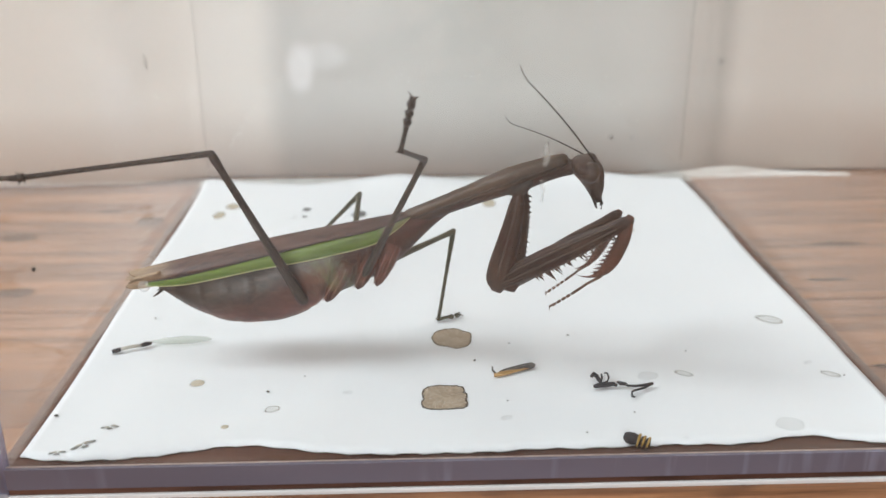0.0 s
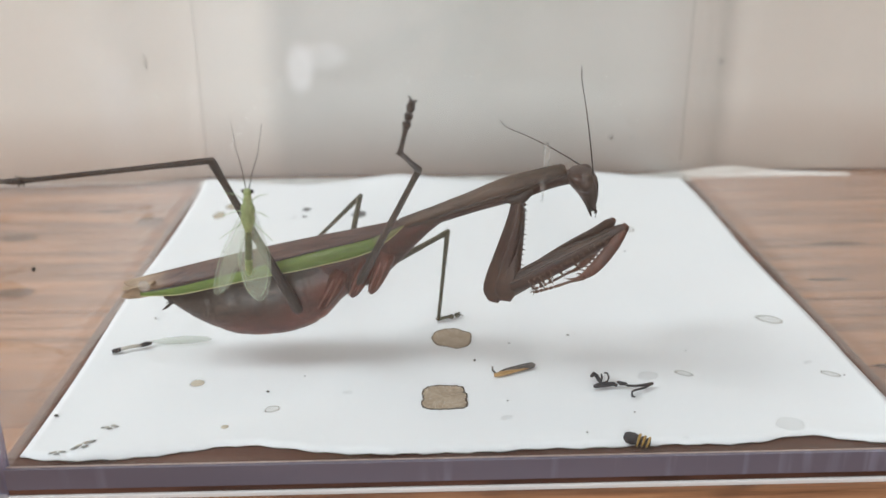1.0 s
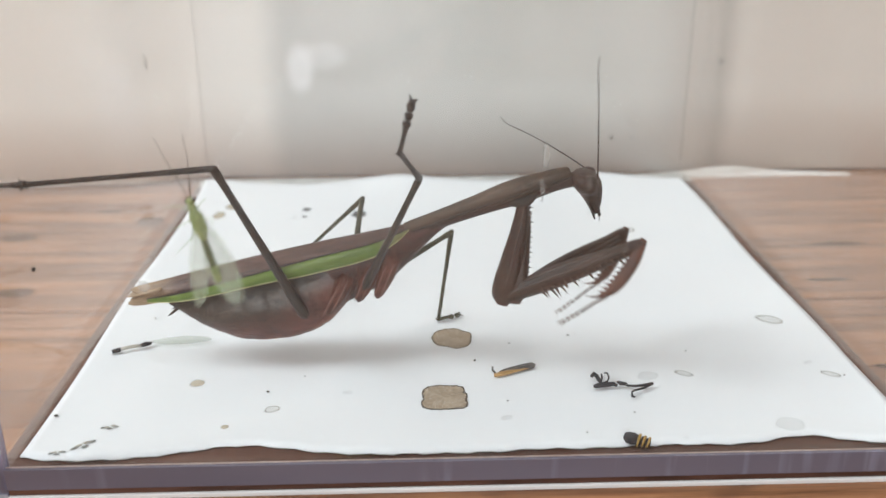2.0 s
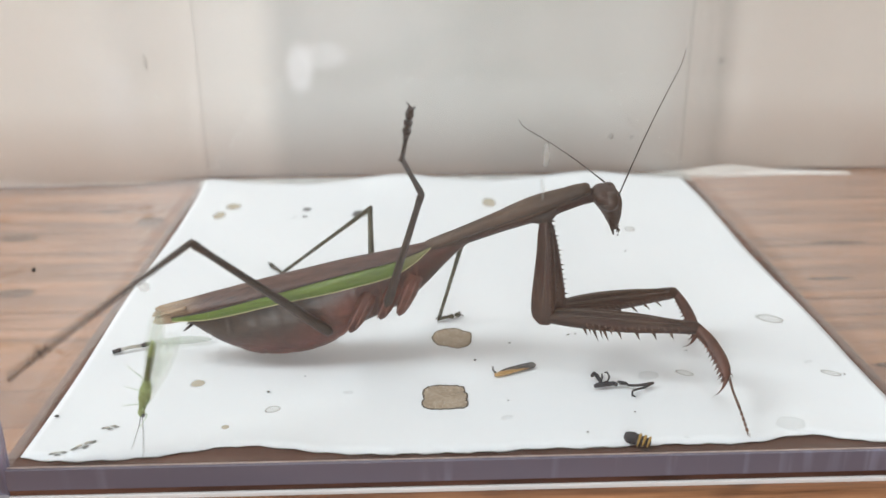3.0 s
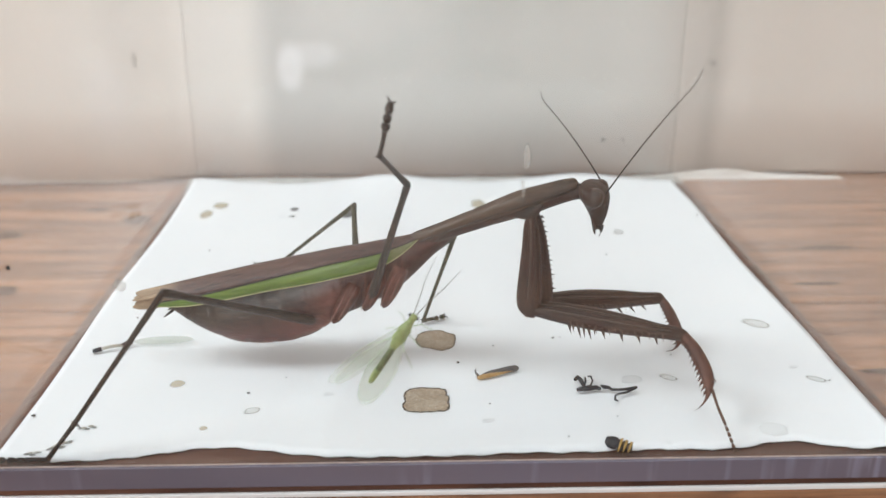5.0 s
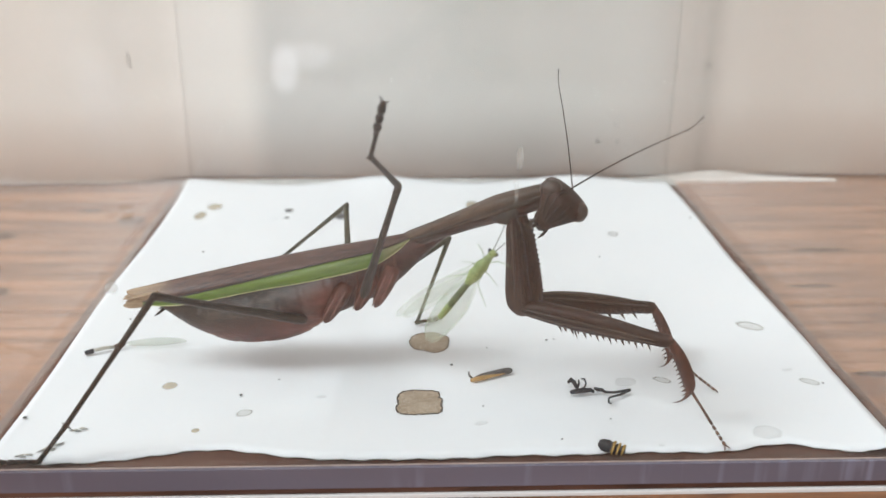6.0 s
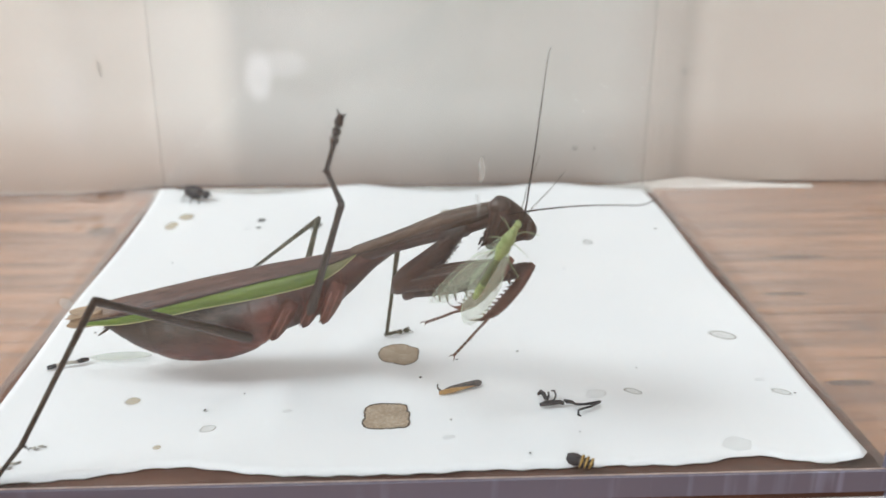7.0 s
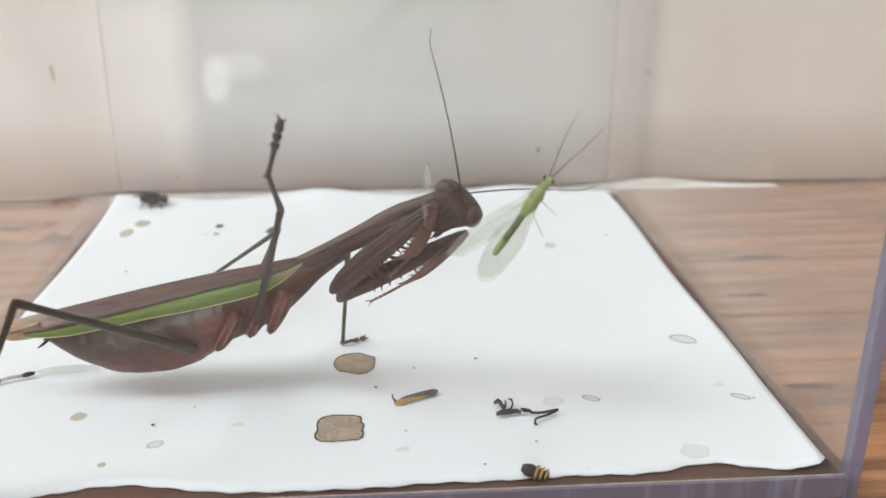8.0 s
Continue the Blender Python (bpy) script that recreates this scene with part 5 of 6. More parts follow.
SPINE.key(2.8, (-0.0048, 0.0300, 0.0214), (-0.0541, 0.0300, 0.0099), (0.0209, 0.0280, 0.0311))
SPINE.key(3.2, (-0.0055, 0.0300, 0.0213), (-0.0548, 0.0300, 0.0097), (0.0202, 0.0282, 0.0312))
SPINE.key(3.5, (-0.0053, 0.0300, 0.0215), (-0.0533, 0.0300, 0.0112), (0.0202, 0.0269, 0.0314))
SPINE.key(3.8, (-0.0047, 0.0300, 0.0227), (-0.0528, 0.0300, 0.0125), (0.0205, 0.0257, 0.0330))
SPINE.key(4.5, (-0.0044, 0.0300, 0.0228), (-0.0527, 0.0300, 0.0126), (0.0210, 0.0263, 0.0329))
SPINE.key(6, (-0.0047, 0.0300, 0.0234), (-0.0527, 0.0300, 0.0134), (0.0162, 0.0166, 0.0354))
SPINE.key(6.5, (-0.0057, 0.0300, 0.0234), (-0.0537, 0.0300, 0.0141), (0.0153, 0.0164, 0.0351))
SPINE.key(6.7, (-0.0059, 0.0300, 0.0230), (-0.0541, 0.0300, 0.0138), (0.0153, 0.0170, 0.0349))
SPINE.key(6.8, (-0.0075, 0.0300, 0.0228), (-0.0557, 0.0300, 0.0128), (0.0141, 0.0176, 0.0345))
SPINE.key(7, (-0.0081, 0.0300, 0.0227), (-0.0567, 0.0300, 0.0122), (0.0139, 0.0176, 0.0339))
SPINE.key(7.2, (-0.0079, 0.0300, 0.0226), (-0.0565, 0.0300, 0.0119), (0.0141, 0.0179, 0.0339))
SPINE.key(7.5, (-0.0095, 0.0300, 0.0220), (-0.0577, 0.0300, 0.0110), (0.0131, 0.0208, 0.0348))
SPINE.key(8, (-0.0088, 0.0300, 0.0228), (-0.0584, 0.0300, 0.0123), (0.0137, 0.0210, 0.0359))
FORE_NEAR.key(0, (0.0085, 0.0230, 0.0329), (0.0055, 0.0237, 0.0162), (0.0247, 0.0153, 0.0302), (0.0211, 0.0158, 0.0208), (0.0134, 0.0166, 0.0154))
FORE_NEAR.key(0.5, (0.0091, 0.0273, 0.0306), (0.0050, 0.0253, 0.0142), (0.0245, 0.0176, 0.0282), (0.0193, 0.0179, 0.0197), (0.0102, 0.0178, 0.0168))
FORE_NEAR.key(1, (0.0090, 0.0273, 0.0300), (0.0052, 0.0255, 0.0135), (0.0247, 0.0183, 0.0278), (0.0184, 0.0162, 0.0202), (0.0111, 0.0206, 0.0160))
FORE_NEAR.key(1.7, (0.0090, 0.0273, 0.0301), (0.0052, 0.0259, 0.0136), (0.0252, 0.0199, 0.0277), (0.0189, 0.0188, 0.0200), (0.0101, 0.0160, 0.0179))
FORE_NEAR.key(2.8, (0.0136, 0.0271, 0.0265), (0.0136, 0.0238, 0.0098), (0.0379, 0.0172, 0.0106), (0.0409, 0.0089, 0.0059), (0.0416, 0.0008, 0.0011))
FORE_NEAR.key(3.5, (0.0129, 0.0263, 0.0267), (0.0135, 0.0242, 0.0099), (0.0374, 0.0164, 0.0106), (0.0402, 0.0076, 0.0067), (0.0414, 0.0001, 0.0010))
FORE_NEAR.key(4.5, (0.0137, 0.0258, 0.0282), (0.0142, 0.0246, 0.0112), (0.0380, 0.0165, 0.0107), (0.0400, 0.0072, 0.0075), (0.0415, 0.0003, 0.0012))
FORE_NEAR.key(6, (0.0105, 0.0184, 0.0306), (0.0128, 0.0208, 0.0139), (0.0339, 0.0071, 0.0145), (0.0383, 0.0073, 0.0055), (0.0418, 0.0000, 0.0005))
FORE_NEAR.key(6.3, (0.0100, 0.0184, 0.0305), (0.0119, 0.0217, 0.0139), (0.0333, 0.0084, 0.0147), (0.0378, 0.0089, 0.0058), (0.0416, 0.0018, 0.0007))
FORE_NEAR.key(6.5, (0.0096, 0.0183, 0.0304), (0.0068, 0.0228, 0.0142), (0.0266, 0.0077, 0.0184), (0.0294, 0.0102, 0.0092), (0.0351, 0.0062, 0.0027))
FORE_NEAR.key(6.7, (0.0095, 0.0188, 0.0301), (0.0043, 0.0239, 0.0148), (0.0222, 0.0084, 0.0235), (0.0220, 0.0113, 0.0139), (0.0189, 0.0024, 0.0130))
FORE_NEAR.key(6.8, (0.0082, 0.0192, 0.0297), (-0.0002, 0.0262, 0.0167), (0.0158, 0.0095, 0.0267), (0.0135, 0.0126, 0.0174), (0.0071, 0.0061, 0.0149))
FORE_NEAR.key(7, (0.0073, 0.0194, 0.0292), (-0.0019, 0.0271, 0.0172), (0.0144, 0.0110, 0.0278), (0.0081, 0.0116, 0.0201), (0.0023, 0.0174, 0.0152))
FORE_NEAR.key(7.2, (0.0071, 0.0196, 0.0292), (-0.0016, 0.0269, 0.0166), (0.0152, 0.0121, 0.0281), (0.0083, 0.0111, 0.0210), (0.0024, 0.0168, 0.0161))
FORE_NEAR.key(7.3, (0.0066, 0.0203, 0.0295), (-0.0040, 0.0261, 0.0176), (0.0116, 0.0121, 0.0315), (0.0062, 0.0143, 0.0234), (0.0003, 0.0068, 0.0231))
FORE_NEAR.key(7.4, (0.0062, 0.0209, 0.0297), (-0.0048, 0.0253, 0.0175), (0.0111, 0.0119, 0.0318), (0.0064, 0.0156, 0.0238), (0.0008, 0.0080, 0.0239))
FORE_NEAR.key(7.6, (0.0059, 0.0215, 0.0302), (-0.0051, 0.0264, 0.0182), (0.0101, 0.0131, 0.0333), (0.0066, 0.0163, 0.0245), (0.0022, 0.0080, 0.0255))
FORE_NEAR.key(8, (0.0064, 0.0216, 0.0310), (-0.0041, 0.0269, 0.0188), (0.0108, 0.0159, 0.0359), (0.0073, 0.0185, 0.0269), (0.0042, 0.0096, 0.0277))
FORE_FAR.key(0, (0.0094, 0.0259, 0.0329), (0.0077, 0.0242, 0.0161), (0.0280, 0.0371, 0.0236), (0.0233, 0.0356, 0.0149), (0.0154, 0.0344, 0.0098))
FORE_FAR.key(0.5, (0.0093, 0.0303, 0.0306), (0.0071, 0.0251, 0.0145), (0.0272, 0.0383, 0.0220), (0.0220, 0.0359, 0.0138), (0.0136, 0.0363, 0.0093))
FORE_FAR.key(1, (0.0092, 0.0303, 0.0300), (0.0070, 0.0242, 0.0142), (0.0270, 0.0375, 0.0219), (0.0213, 0.0352, 0.0140), (0.0127, 0.0323, 0.0113))
FORE_FAR.key(1.7, (0.0092, 0.0303, 0.0301), (0.0070, 0.0247, 0.0142), (0.0270, 0.0376, 0.0225), (0.0215, 0.0351, 0.0145), (0.0130, 0.0345, 0.0103))
FORE_FAR.key(2.8, (0.0139, 0.0301, 0.0265), (0.0159, 0.0264, 0.0100), (0.0392, 0.0357, 0.0086), (0.0413, 0.0271, 0.0040), (0.0449, 0.0189, 0.0009))
FORE_FAR.key(3.5, (0.0133, 0.0292, 0.0267), (0.0160, 0.0263, 0.0102), (0.0391, 0.0362, 0.0082), (0.0414, 0.0280, 0.0029), (0.0442, 0.0192, 0.0009))
FORE_FAR.key(4.5, (0.0141, 0.0288, 0.0282), (0.0167, 0.0271, 0.0114), (0.0396, 0.0371, 0.0081), (0.0416, 0.0283, 0.0038), (0.0442, 0.0196, 0.0011))
FORE_FAR.key(6, (0.0122, 0.0210, 0.0306), (0.0153, 0.0232, 0.0141), (0.0382, 0.0322, 0.0084), (0.0400, 0.0242, 0.0027), (0.0454, 0.0168, 0.0004))
FORE_FAR.key(6.3, (0.0116, 0.0209, 0.0305), (0.0140, 0.0243, 0.0140), (0.0374, 0.0322, 0.0087), (0.0402, 0.0249, 0.0024), (0.0454, 0.0173, 0.0004))
FORE_FAR.key(6.5, (0.0112, 0.0208, 0.0304), (0.0110, 0.0246, 0.0138), (0.0358, 0.0279, 0.0107), (0.0382, 0.0196, 0.0055), (0.0434, 0.0119, 0.0036))
FORE_FAR.key(6.7, (0.0110, 0.0214, 0.0301), (0.0099, 0.0224, 0.0132), (0.0349, 0.0255, 0.0118), (0.0376, 0.0173, 0.0069), (0.0450, 0.0153, 0.0013))
FORE_FAR.key(6.8, (0.0094, 0.0220, 0.0297), (0.0018, 0.0242, 0.0146), (0.0208, 0.0113, 0.0249), (0.0211, 0.0125, 0.0150), (0.0171, 0.0172, 0.0077))
FORE_FAR.key(7, (0.0080, 0.0225, 0.0289), (-0.0002, 0.0289, 0.0154), (0.0182, 0.0148, 0.0253), (0.0117, 0.0121, 0.0182), (0.0067, 0.0148, 0.0106))
FORE_FAR.key(7.2, (0.0072, 0.0231, 0.0285), (-0.0003, 0.0298, 0.0148), (0.0186, 0.0171, 0.0256), (0.0127, 0.0141, 0.0181), (0.0078, 0.0162, 0.0102))
FORE_FAR.key(7.3, (0.0065, 0.0238, 0.0285), (-0.0022, 0.0298, 0.0152), (0.0170, 0.0185, 0.0269), (0.0108, 0.0157, 0.0196), (0.0052, 0.0199, 0.0131))
FORE_FAR.key(7.4, (0.0059, 0.0244, 0.0285), (-0.0034, 0.0292, 0.0151), (0.0159, 0.0181, 0.0269), (0.0087, 0.0156, 0.0204), (0.0013, 0.0183, 0.0151))
FORE_FAR.key(7.6, (0.0056, 0.0249, 0.0287), (-0.0037, 0.0291, 0.0151), (0.0153, 0.0193, 0.0285), (0.0087, 0.0146, 0.0227), (0.0007, 0.0097, 0.0210))
FORE_FAR.key(8, (0.0061, 0.0250, 0.0295), (-0.0032, 0.0297, 0.0161), (0.0157, 0.0202, 0.0298), (0.0082, 0.0163, 0.0245), (0.0012, 0.0200, 0.0192))
HIND_NEAR.key(0, (-0.0278, 0.0240, 0.0136), (-0.0378, 0.0116, 0.0432), (-0.0624, 0.0047, 0.0416), (-0.0668, 0.0085, 0.0404), (-0.0624, 0.0047, 0.0416))
HIND_NEAR.key(0.5, (-0.0288, 0.0240, 0.0126), (-0.0379, 0.0119, 0.0426), (-0.0622, 0.0038, 0.0417), (-0.0668, 0.0077, 0.0404), (-0.0622, 0.0038, 0.0417))
HIND_NEAR.key(1, (-0.0288, 0.0240, 0.0119), (-0.0379, 0.0120, 0.0420), (-0.0619, 0.0031, 0.0416), (-0.0666, 0.0070, 0.0404), (-0.0619, 0.0031, 0.0416))
HIND_NEAR.key(1.7, (-0.0286, 0.0240, 0.0117), (-0.0380, 0.0117, 0.0416), (-0.0624, 0.0042, 0.0411), (-0.0668, 0.0081, 0.0399), (-0.0624, 0.0042, 0.0411))
HIND_NEAR.key(2.8, (-0.0238, 0.0240, 0.0076), (-0.0364, 0.0134, 0.0369), (-0.0601, 0.0040, 0.0394), (-0.0649, 0.0077, 0.0379), (-0.0601, 0.0040, 0.0394))
HIND_NEAR.key(2.9, (-0.0239, 0.0240, 0.0076), (-0.0400, 0.0141, 0.0354), (-0.0631, 0.0059, 0.0428), (-0.0668, 0.0099, 0.0419), (-0.0631, 0.0059, 0.0428))
HIND_NEAR.key(3, (-0.0241, 0.0240, 0.0076), (-0.0411, 0.0072, 0.0311), (-0.0613, -0.0010, 0.0176), (-0.0662, -0.0014, 0.0139), (-0.0613, -0.0010, 0.0176))
HIND_NEAR.key(3.1, (-0.0243, 0.0240, 0.0075), (-0.0417, 0.0070, 0.0308), (-0.0614, -0.0007, 0.0164), (-0.0658, -0.0016, 0.0127), (-0.0614, -0.0007, 0.0164))
HIND_NEAR.key(3.2, (-0.0244, 0.0240, 0.0075), (-0.0345, 0.0141, 0.0380), (-0.0574, 0.0034, 0.0341), (-0.0630, 0.0007, 0.0340), (-0.0574, 0.0034, 0.0341))
HIND_NEAR.key(3.3, (-0.0245, 0.0240, 0.0077), (-0.0425, 0.0050, 0.0287), (-0.0604, -0.0007, 0.0113), (-0.0635, -0.0016, 0.0076), (-0.0604, -0.0007, 0.0113))
HIND_NEAR.key(3.4, (-0.0245, 0.0240, 0.0079), (-0.0430, 0.0036, 0.0272), (-0.0555, 0.0006, 0.0050), (-0.0591, -0.0014, 0.0006), (-0.0659, -0.0016, 0.0005))
HIND_NEAR.key(3.5, (-0.0245, 0.0240, 0.0081), (-0.0424, 0.0027, 0.0269), (-0.0555, 0.0006, 0.0050), (-0.0591, -0.0014, 0.0006), (-0.0659, -0.0016, 0.0005))
HIND_NEAR.key(3.8, (-0.0239, 0.0240, 0.0093), (-0.0421, 0.0018, 0.0268), (-0.0555, 0.0006, 0.0050), (-0.0591, -0.0014, 0.0006), (-0.0659, -0.0016, 0.0005))
HIND_NEAR.key(4.5, (-0.0237, 0.0240, 0.0094), (-0.0410, 0.0006, 0.0261), (-0.0555, 0.0006, 0.0050), (-0.0591, -0.0014, 0.0006), (-0.0659, -0.0016, 0.0005))
HIND_NEAR.key(6, (-0.0240, 0.0240, 0.0101), (-0.0410, -0.0002, 0.0261), (-0.0555, 0.0006, 0.0050), (-0.0591, -0.0014, 0.0006), (-0.0659, -0.0016, 0.0005))
HIND_NEAR.key(6.5, (-0.0252, 0.0240, 0.0104), (-0.0420, -0.0000, 0.0268), (-0.0555, 0.0006, 0.0050), (-0.0591, -0.0014, 0.0006), (-0.0659, -0.0016, 0.0005))
HIND_NEAR.key(6.8, (-0.0268, 0.0240, 0.0095), (-0.0427, 0.0002, 0.0272), (-0.0555, 0.0006, 0.0050), (-0.0591, -0.0014, 0.0006), (-0.0659, -0.0016, 0.0005))
HIND_NEAR.key(7, (-0.0273, 0.0240, 0.0092), (-0.0431, 0.0006, 0.0274), (-0.0555, 0.0006, 0.0050), (-0.0591, -0.0014, 0.0006), (-0.0659, -0.0016, 0.0005))
HIND_NEAR.key(7.5, (-0.0285, 0.0240, 0.0083), (-0.0451, 0.0027, 0.0283), (-0.0555, 0.0006, 0.0050), (-0.0591, -0.0014, 0.0006), (-0.0659, -0.0016, 0.0005))
HIND_NEAR.key(8, (-0.0280, 0.0240, 0.0094), (-0.0455, 0.0026, 0.0285), (-0.0555, 0.0006, 0.0050), (-0.0591, -0.0014, 0.0006), (-0.0659, -0.0016, 0.0005))
MID_NEAR.key(0, (-0.0171, 0.0270, 0.0169), (-0.0068, 0.0133, 0.0410), (-0.0101, 0.0004, 0.0460), (-0.0085, -0.0019, 0.0530))
MID_NEAR.key(0.5, (-0.0181, 0.0270, 0.0159), (-0.0075, 0.0137, 0.0401), (-0.0103, 0.0004, 0.0458), (-0.0085, -0.0019, 0.0530))
MID_NEAR.key(1.7, (-0.0181, 0.0270, 0.0153), (-0.0074, 0.0120, 0.0396), (-0.0103, 0.0004, 0.0458), (-0.0085, -0.0019, 0.0530))
MID_NEAR.key(2.8, (-0.0132, 0.0270, 0.0112), (-0.0072, 0.0120, 0.0365), (-0.0101, 0.0004, 0.0452), (-0.0085, -0.0019, 0.0530))
MID_NEAR.key(3.5, (-0.0139, 0.0270, 0.0115), (-0.0074, 0.0120, 0.0366), (-0.0103, 0.0004, 0.0453), (-0.0085, -0.0019, 0.0530))
MID_NEAR.key(4.5, (-0.0130, 0.0270, 0.0128), (-0.0065, 0.0120, 0.0378), (-0.0102, 0.0004, 0.0454), (-0.0085, -0.0019, 0.0530))
MID_NEAR.key(6, (-0.0133, 0.0270, 0.0134), (-0.0071, 0.0120, 0.0373), (-0.0103, 0.0004, 0.0453), (-0.0086, -0.0019, 0.0530))
MID_NEAR.key(6.5, (-0.0145, 0.0270, 0.0135), (-0.0082, 0.0120, 0.0368), (-0.0106, 0.0004, 0.0453), (-0.0086, -0.0019, 0.0530))
MID_NEAR.key(7, (-0.0167, 0.0270, 0.0127), (-0.0100, 0.0120, 0.0362), (-0.0108, 0.0004, 0.0450), (-0.0086, -0.0019, 0.0530))
MID_NEAR.key(7.5, (-0.0180, 0.0270, 0.0119), (-0.0109, 0.0120, 0.0361), (-0.0112, 0.0004, 0.0452), (-0.0087, -0.0019, 0.0530))
MID_NEAR.key(8, (-0.0174, 0.0270, 0.0128), (-0.0108, 0.0120, 0.0372), (-0.0109, 0.0004, 0.0457), (-0.0087, -0.0019, 0.0530))
MID_FAR.key(0, (-0.0171, 0.0330, 0.0170), (-0.0011, 0.0420, 0.0202), (-0.0042, 0.0428, 0.0006), (-0.0006, 0.0445, 0.0006))
MID_FAR.key(0.5, (-0.0181, 0.0330, 0.0159), (-0.0013, 0.0420, 0.0199), (-0.0042, 0.0428, 0.0006), (-0.0006, 0.0445, 0.0006))
MID_FAR.key(1.7, (-0.0180, 0.0330, 0.0153), (-0.0013, 0.0420, 0.0196), (-0.0042, 0.0428, 0.0006), (-0.0006, 0.0445, 0.0006))
MID_FAR.key(2.8, (-0.0132, 0.0330, 0.0113), (0.0007, 0.0420, 0.0155), (-0.0042, 0.0428, 0.0006), (-0.0006, 0.0445, 0.0006))
MID_FAR.key(3.5, (-0.0139, 0.0330, 0.0115), (0.0001, 0.0420, 0.0156), (-0.0042, 0.0428, 0.0006), (-0.0006, 0.0445, 0.0006))
MID_FAR.key(4.5, (-0.0130, 0.0330, 0.0128), (0.0012, 0.0420, 0.0172), (-0.0042, 0.0428, 0.0006), (-0.0006, 0.0445, 0.0006))
MID_FAR.key(6, (-0.0133, 0.0330, 0.0135), (0.0020, 0.0420, 0.0178), (-0.0042, 0.0428, 0.0006), (-0.0006, 0.0445, 0.0006))
MID_FAR.key(6.5, (-0.0145, 0.0330, 0.0136), (0.0010, 0.0420, 0.0180), (-0.0042, 0.0428, 0.0006), (-0.0006, 0.0445, 0.0006))
MID_FAR.key(7, (-0.0166, 0.0330, 0.0127), (-0.0010, 0.0420, 0.0165), (-0.0042, 0.0428, 0.0006), (-0.0006, 0.0445, 0.0006))
MID_FAR.key(7.5, (-0.0180, 0.0330, 0.0119), (-0.0032, 0.0420, 0.0138), (-0.0042, 0.0428, 0.0006), (-0.0006, 0.0445, 0.0006))
MID_FAR.key(8, (-0.0174, 0.0330, 0.0129), (-0.0030, 0.0420, 0.0110), (-0.0042, 0.0428, 0.0006), (-0.0006, 0.0445, 0.0006))
HIND_FAR.key(0, (-0.0200, 0.0340, 0.0158), (-0.0198, 0.0550, 0.0208), (-0.0375, 0.0669, 0.0006), (-0.0409, 0.0725, 0.0006))
HIND_FAR.key(0.5, (-0.0210, 0.0340, 0.0148), (-0.0199, 0.0550, 0.0204), (-0.0375, 0.0669, 0.0006), (-0.0409, 0.0725, 0.0006))
HIND_FAR.key(1.7, (-0.0209, 0.0340, 0.0141), (-0.0200, 0.0550, 0.0200), (-0.0375, 0.0669, 0.0006), (-0.0409, 0.0725, 0.0006))
HIND_FAR.key(2.8, (-0.0160, 0.0340, 0.0100), (-0.0175, 0.0550, 0.0185), (-0.0375, 0.0669, 0.0006), (-0.0409, 0.0725, 0.0006))
HIND_FAR.key(3.5, (-0.0167, 0.0340, 0.0103), (-0.0180, 0.0550, 0.0188), (-0.0375, 0.0669, 0.0006), (-0.0409, 0.0725, 0.0006))
HIND_FAR.key(4.5, (-0.0159, 0.0340, 0.0117), (-0.0174, 0.0550, 0.0193), (-0.0375, 0.0669, 0.0006), (-0.0409, 0.0725, 0.0006))
HIND_FAR.key(6, (-0.0161, 0.0340, 0.0123), (-0.0173, 0.0550, 0.0202), (-0.0375, 0.0669, 0.0006), (-0.0409, 0.0725, 0.0006))
HIND_FAR.key(6.5, (-0.0174, 0.0340, 0.0125), (-0.0171, 0.0550, 0.0205), (-0.0375, 0.0669, 0.0006), (-0.0409, 0.0725, 0.0006))
HIND_FAR.key(7, (-0.0195, 0.0340, 0.0115), (-0.0168, 0.0550, 0.0196), (-0.0375, 0.0669, 0.0006), (-0.0409, 0.0725, 0.0006))
HIND_FAR.key(7.5, (-0.0208, 0.0340, 0.0107), (-0.0167, 0.0550, 0.0191), (-0.0375, 0.0669, 0.0006), (-0.0409, 0.0725, 0.0006))
HIND_FAR.key(8, (-0.0202, 0.0340, 0.0117), (-0.0152, 0.0550, 0.0190), (-0.0375, 0.0669, 0.0006), (-0.0409, 0.0725, 0.0006))
LACEWING.key(0, (-0.0212, 0.0150, 0.0229), (-0.0215, 0.0075, 0.0256), (0, 0.2, 1))
LACEWING.key(0.1, (-0.0285, 0.0880, 0.0127), (-0.0325, 0.0880, 0.0111), (0, 0.2, 1))
LACEWING.key(0.2, (-0.0194, 0.0880, 0.0150), (-0.0220, 0.0880, 0.0104), (0.6, 0.2, 0.6))
LACEWING.key(0.3, (-0.0120, 0.0850, 0.0193), (-0.0158, 0.0850, 0.0093), (1, 0.25, 0.2))
LACEWING.key(0.4, (-0.0082, 0.0850, 0.0188), (-0.0093, 0.0850, 0.0101), (1, 0.25, 0.2))
LACEWING.key(0.5, (-0.0050, 0.0850, 0.0187), (-0.0040, 0.0850, 0.0094), (1, 0.25, 0.2))
LACEWING.key(0.6, (-0.0140, 0.0800, 0.0152), (-0.0110, 0.0800, 0.0084), (0.7, 0.5, 0.5))
LACEWING.key(0.7, (-0.0257, 0.0700, 0.0138), (-0.0192, 0.0700, 0.0166), (0, 0.4, 0.9))
LACEWING.key(0.8, (-0.0315, 0.0350, 0.0260), (-0.0277, 0.0350, 0.0230), (0, 0.8, 0.6))
LACEWING.key(0.9, (-0.0311, 0.0000, 0.0400), (-0.0318, 0.0000, 0.0297), (0, 1, 0))
LACEWING.key(1, (-0.0306, 0.0000, 0.0410), (-0.0312, 0.0000, 0.0313), (0, 1, 0))
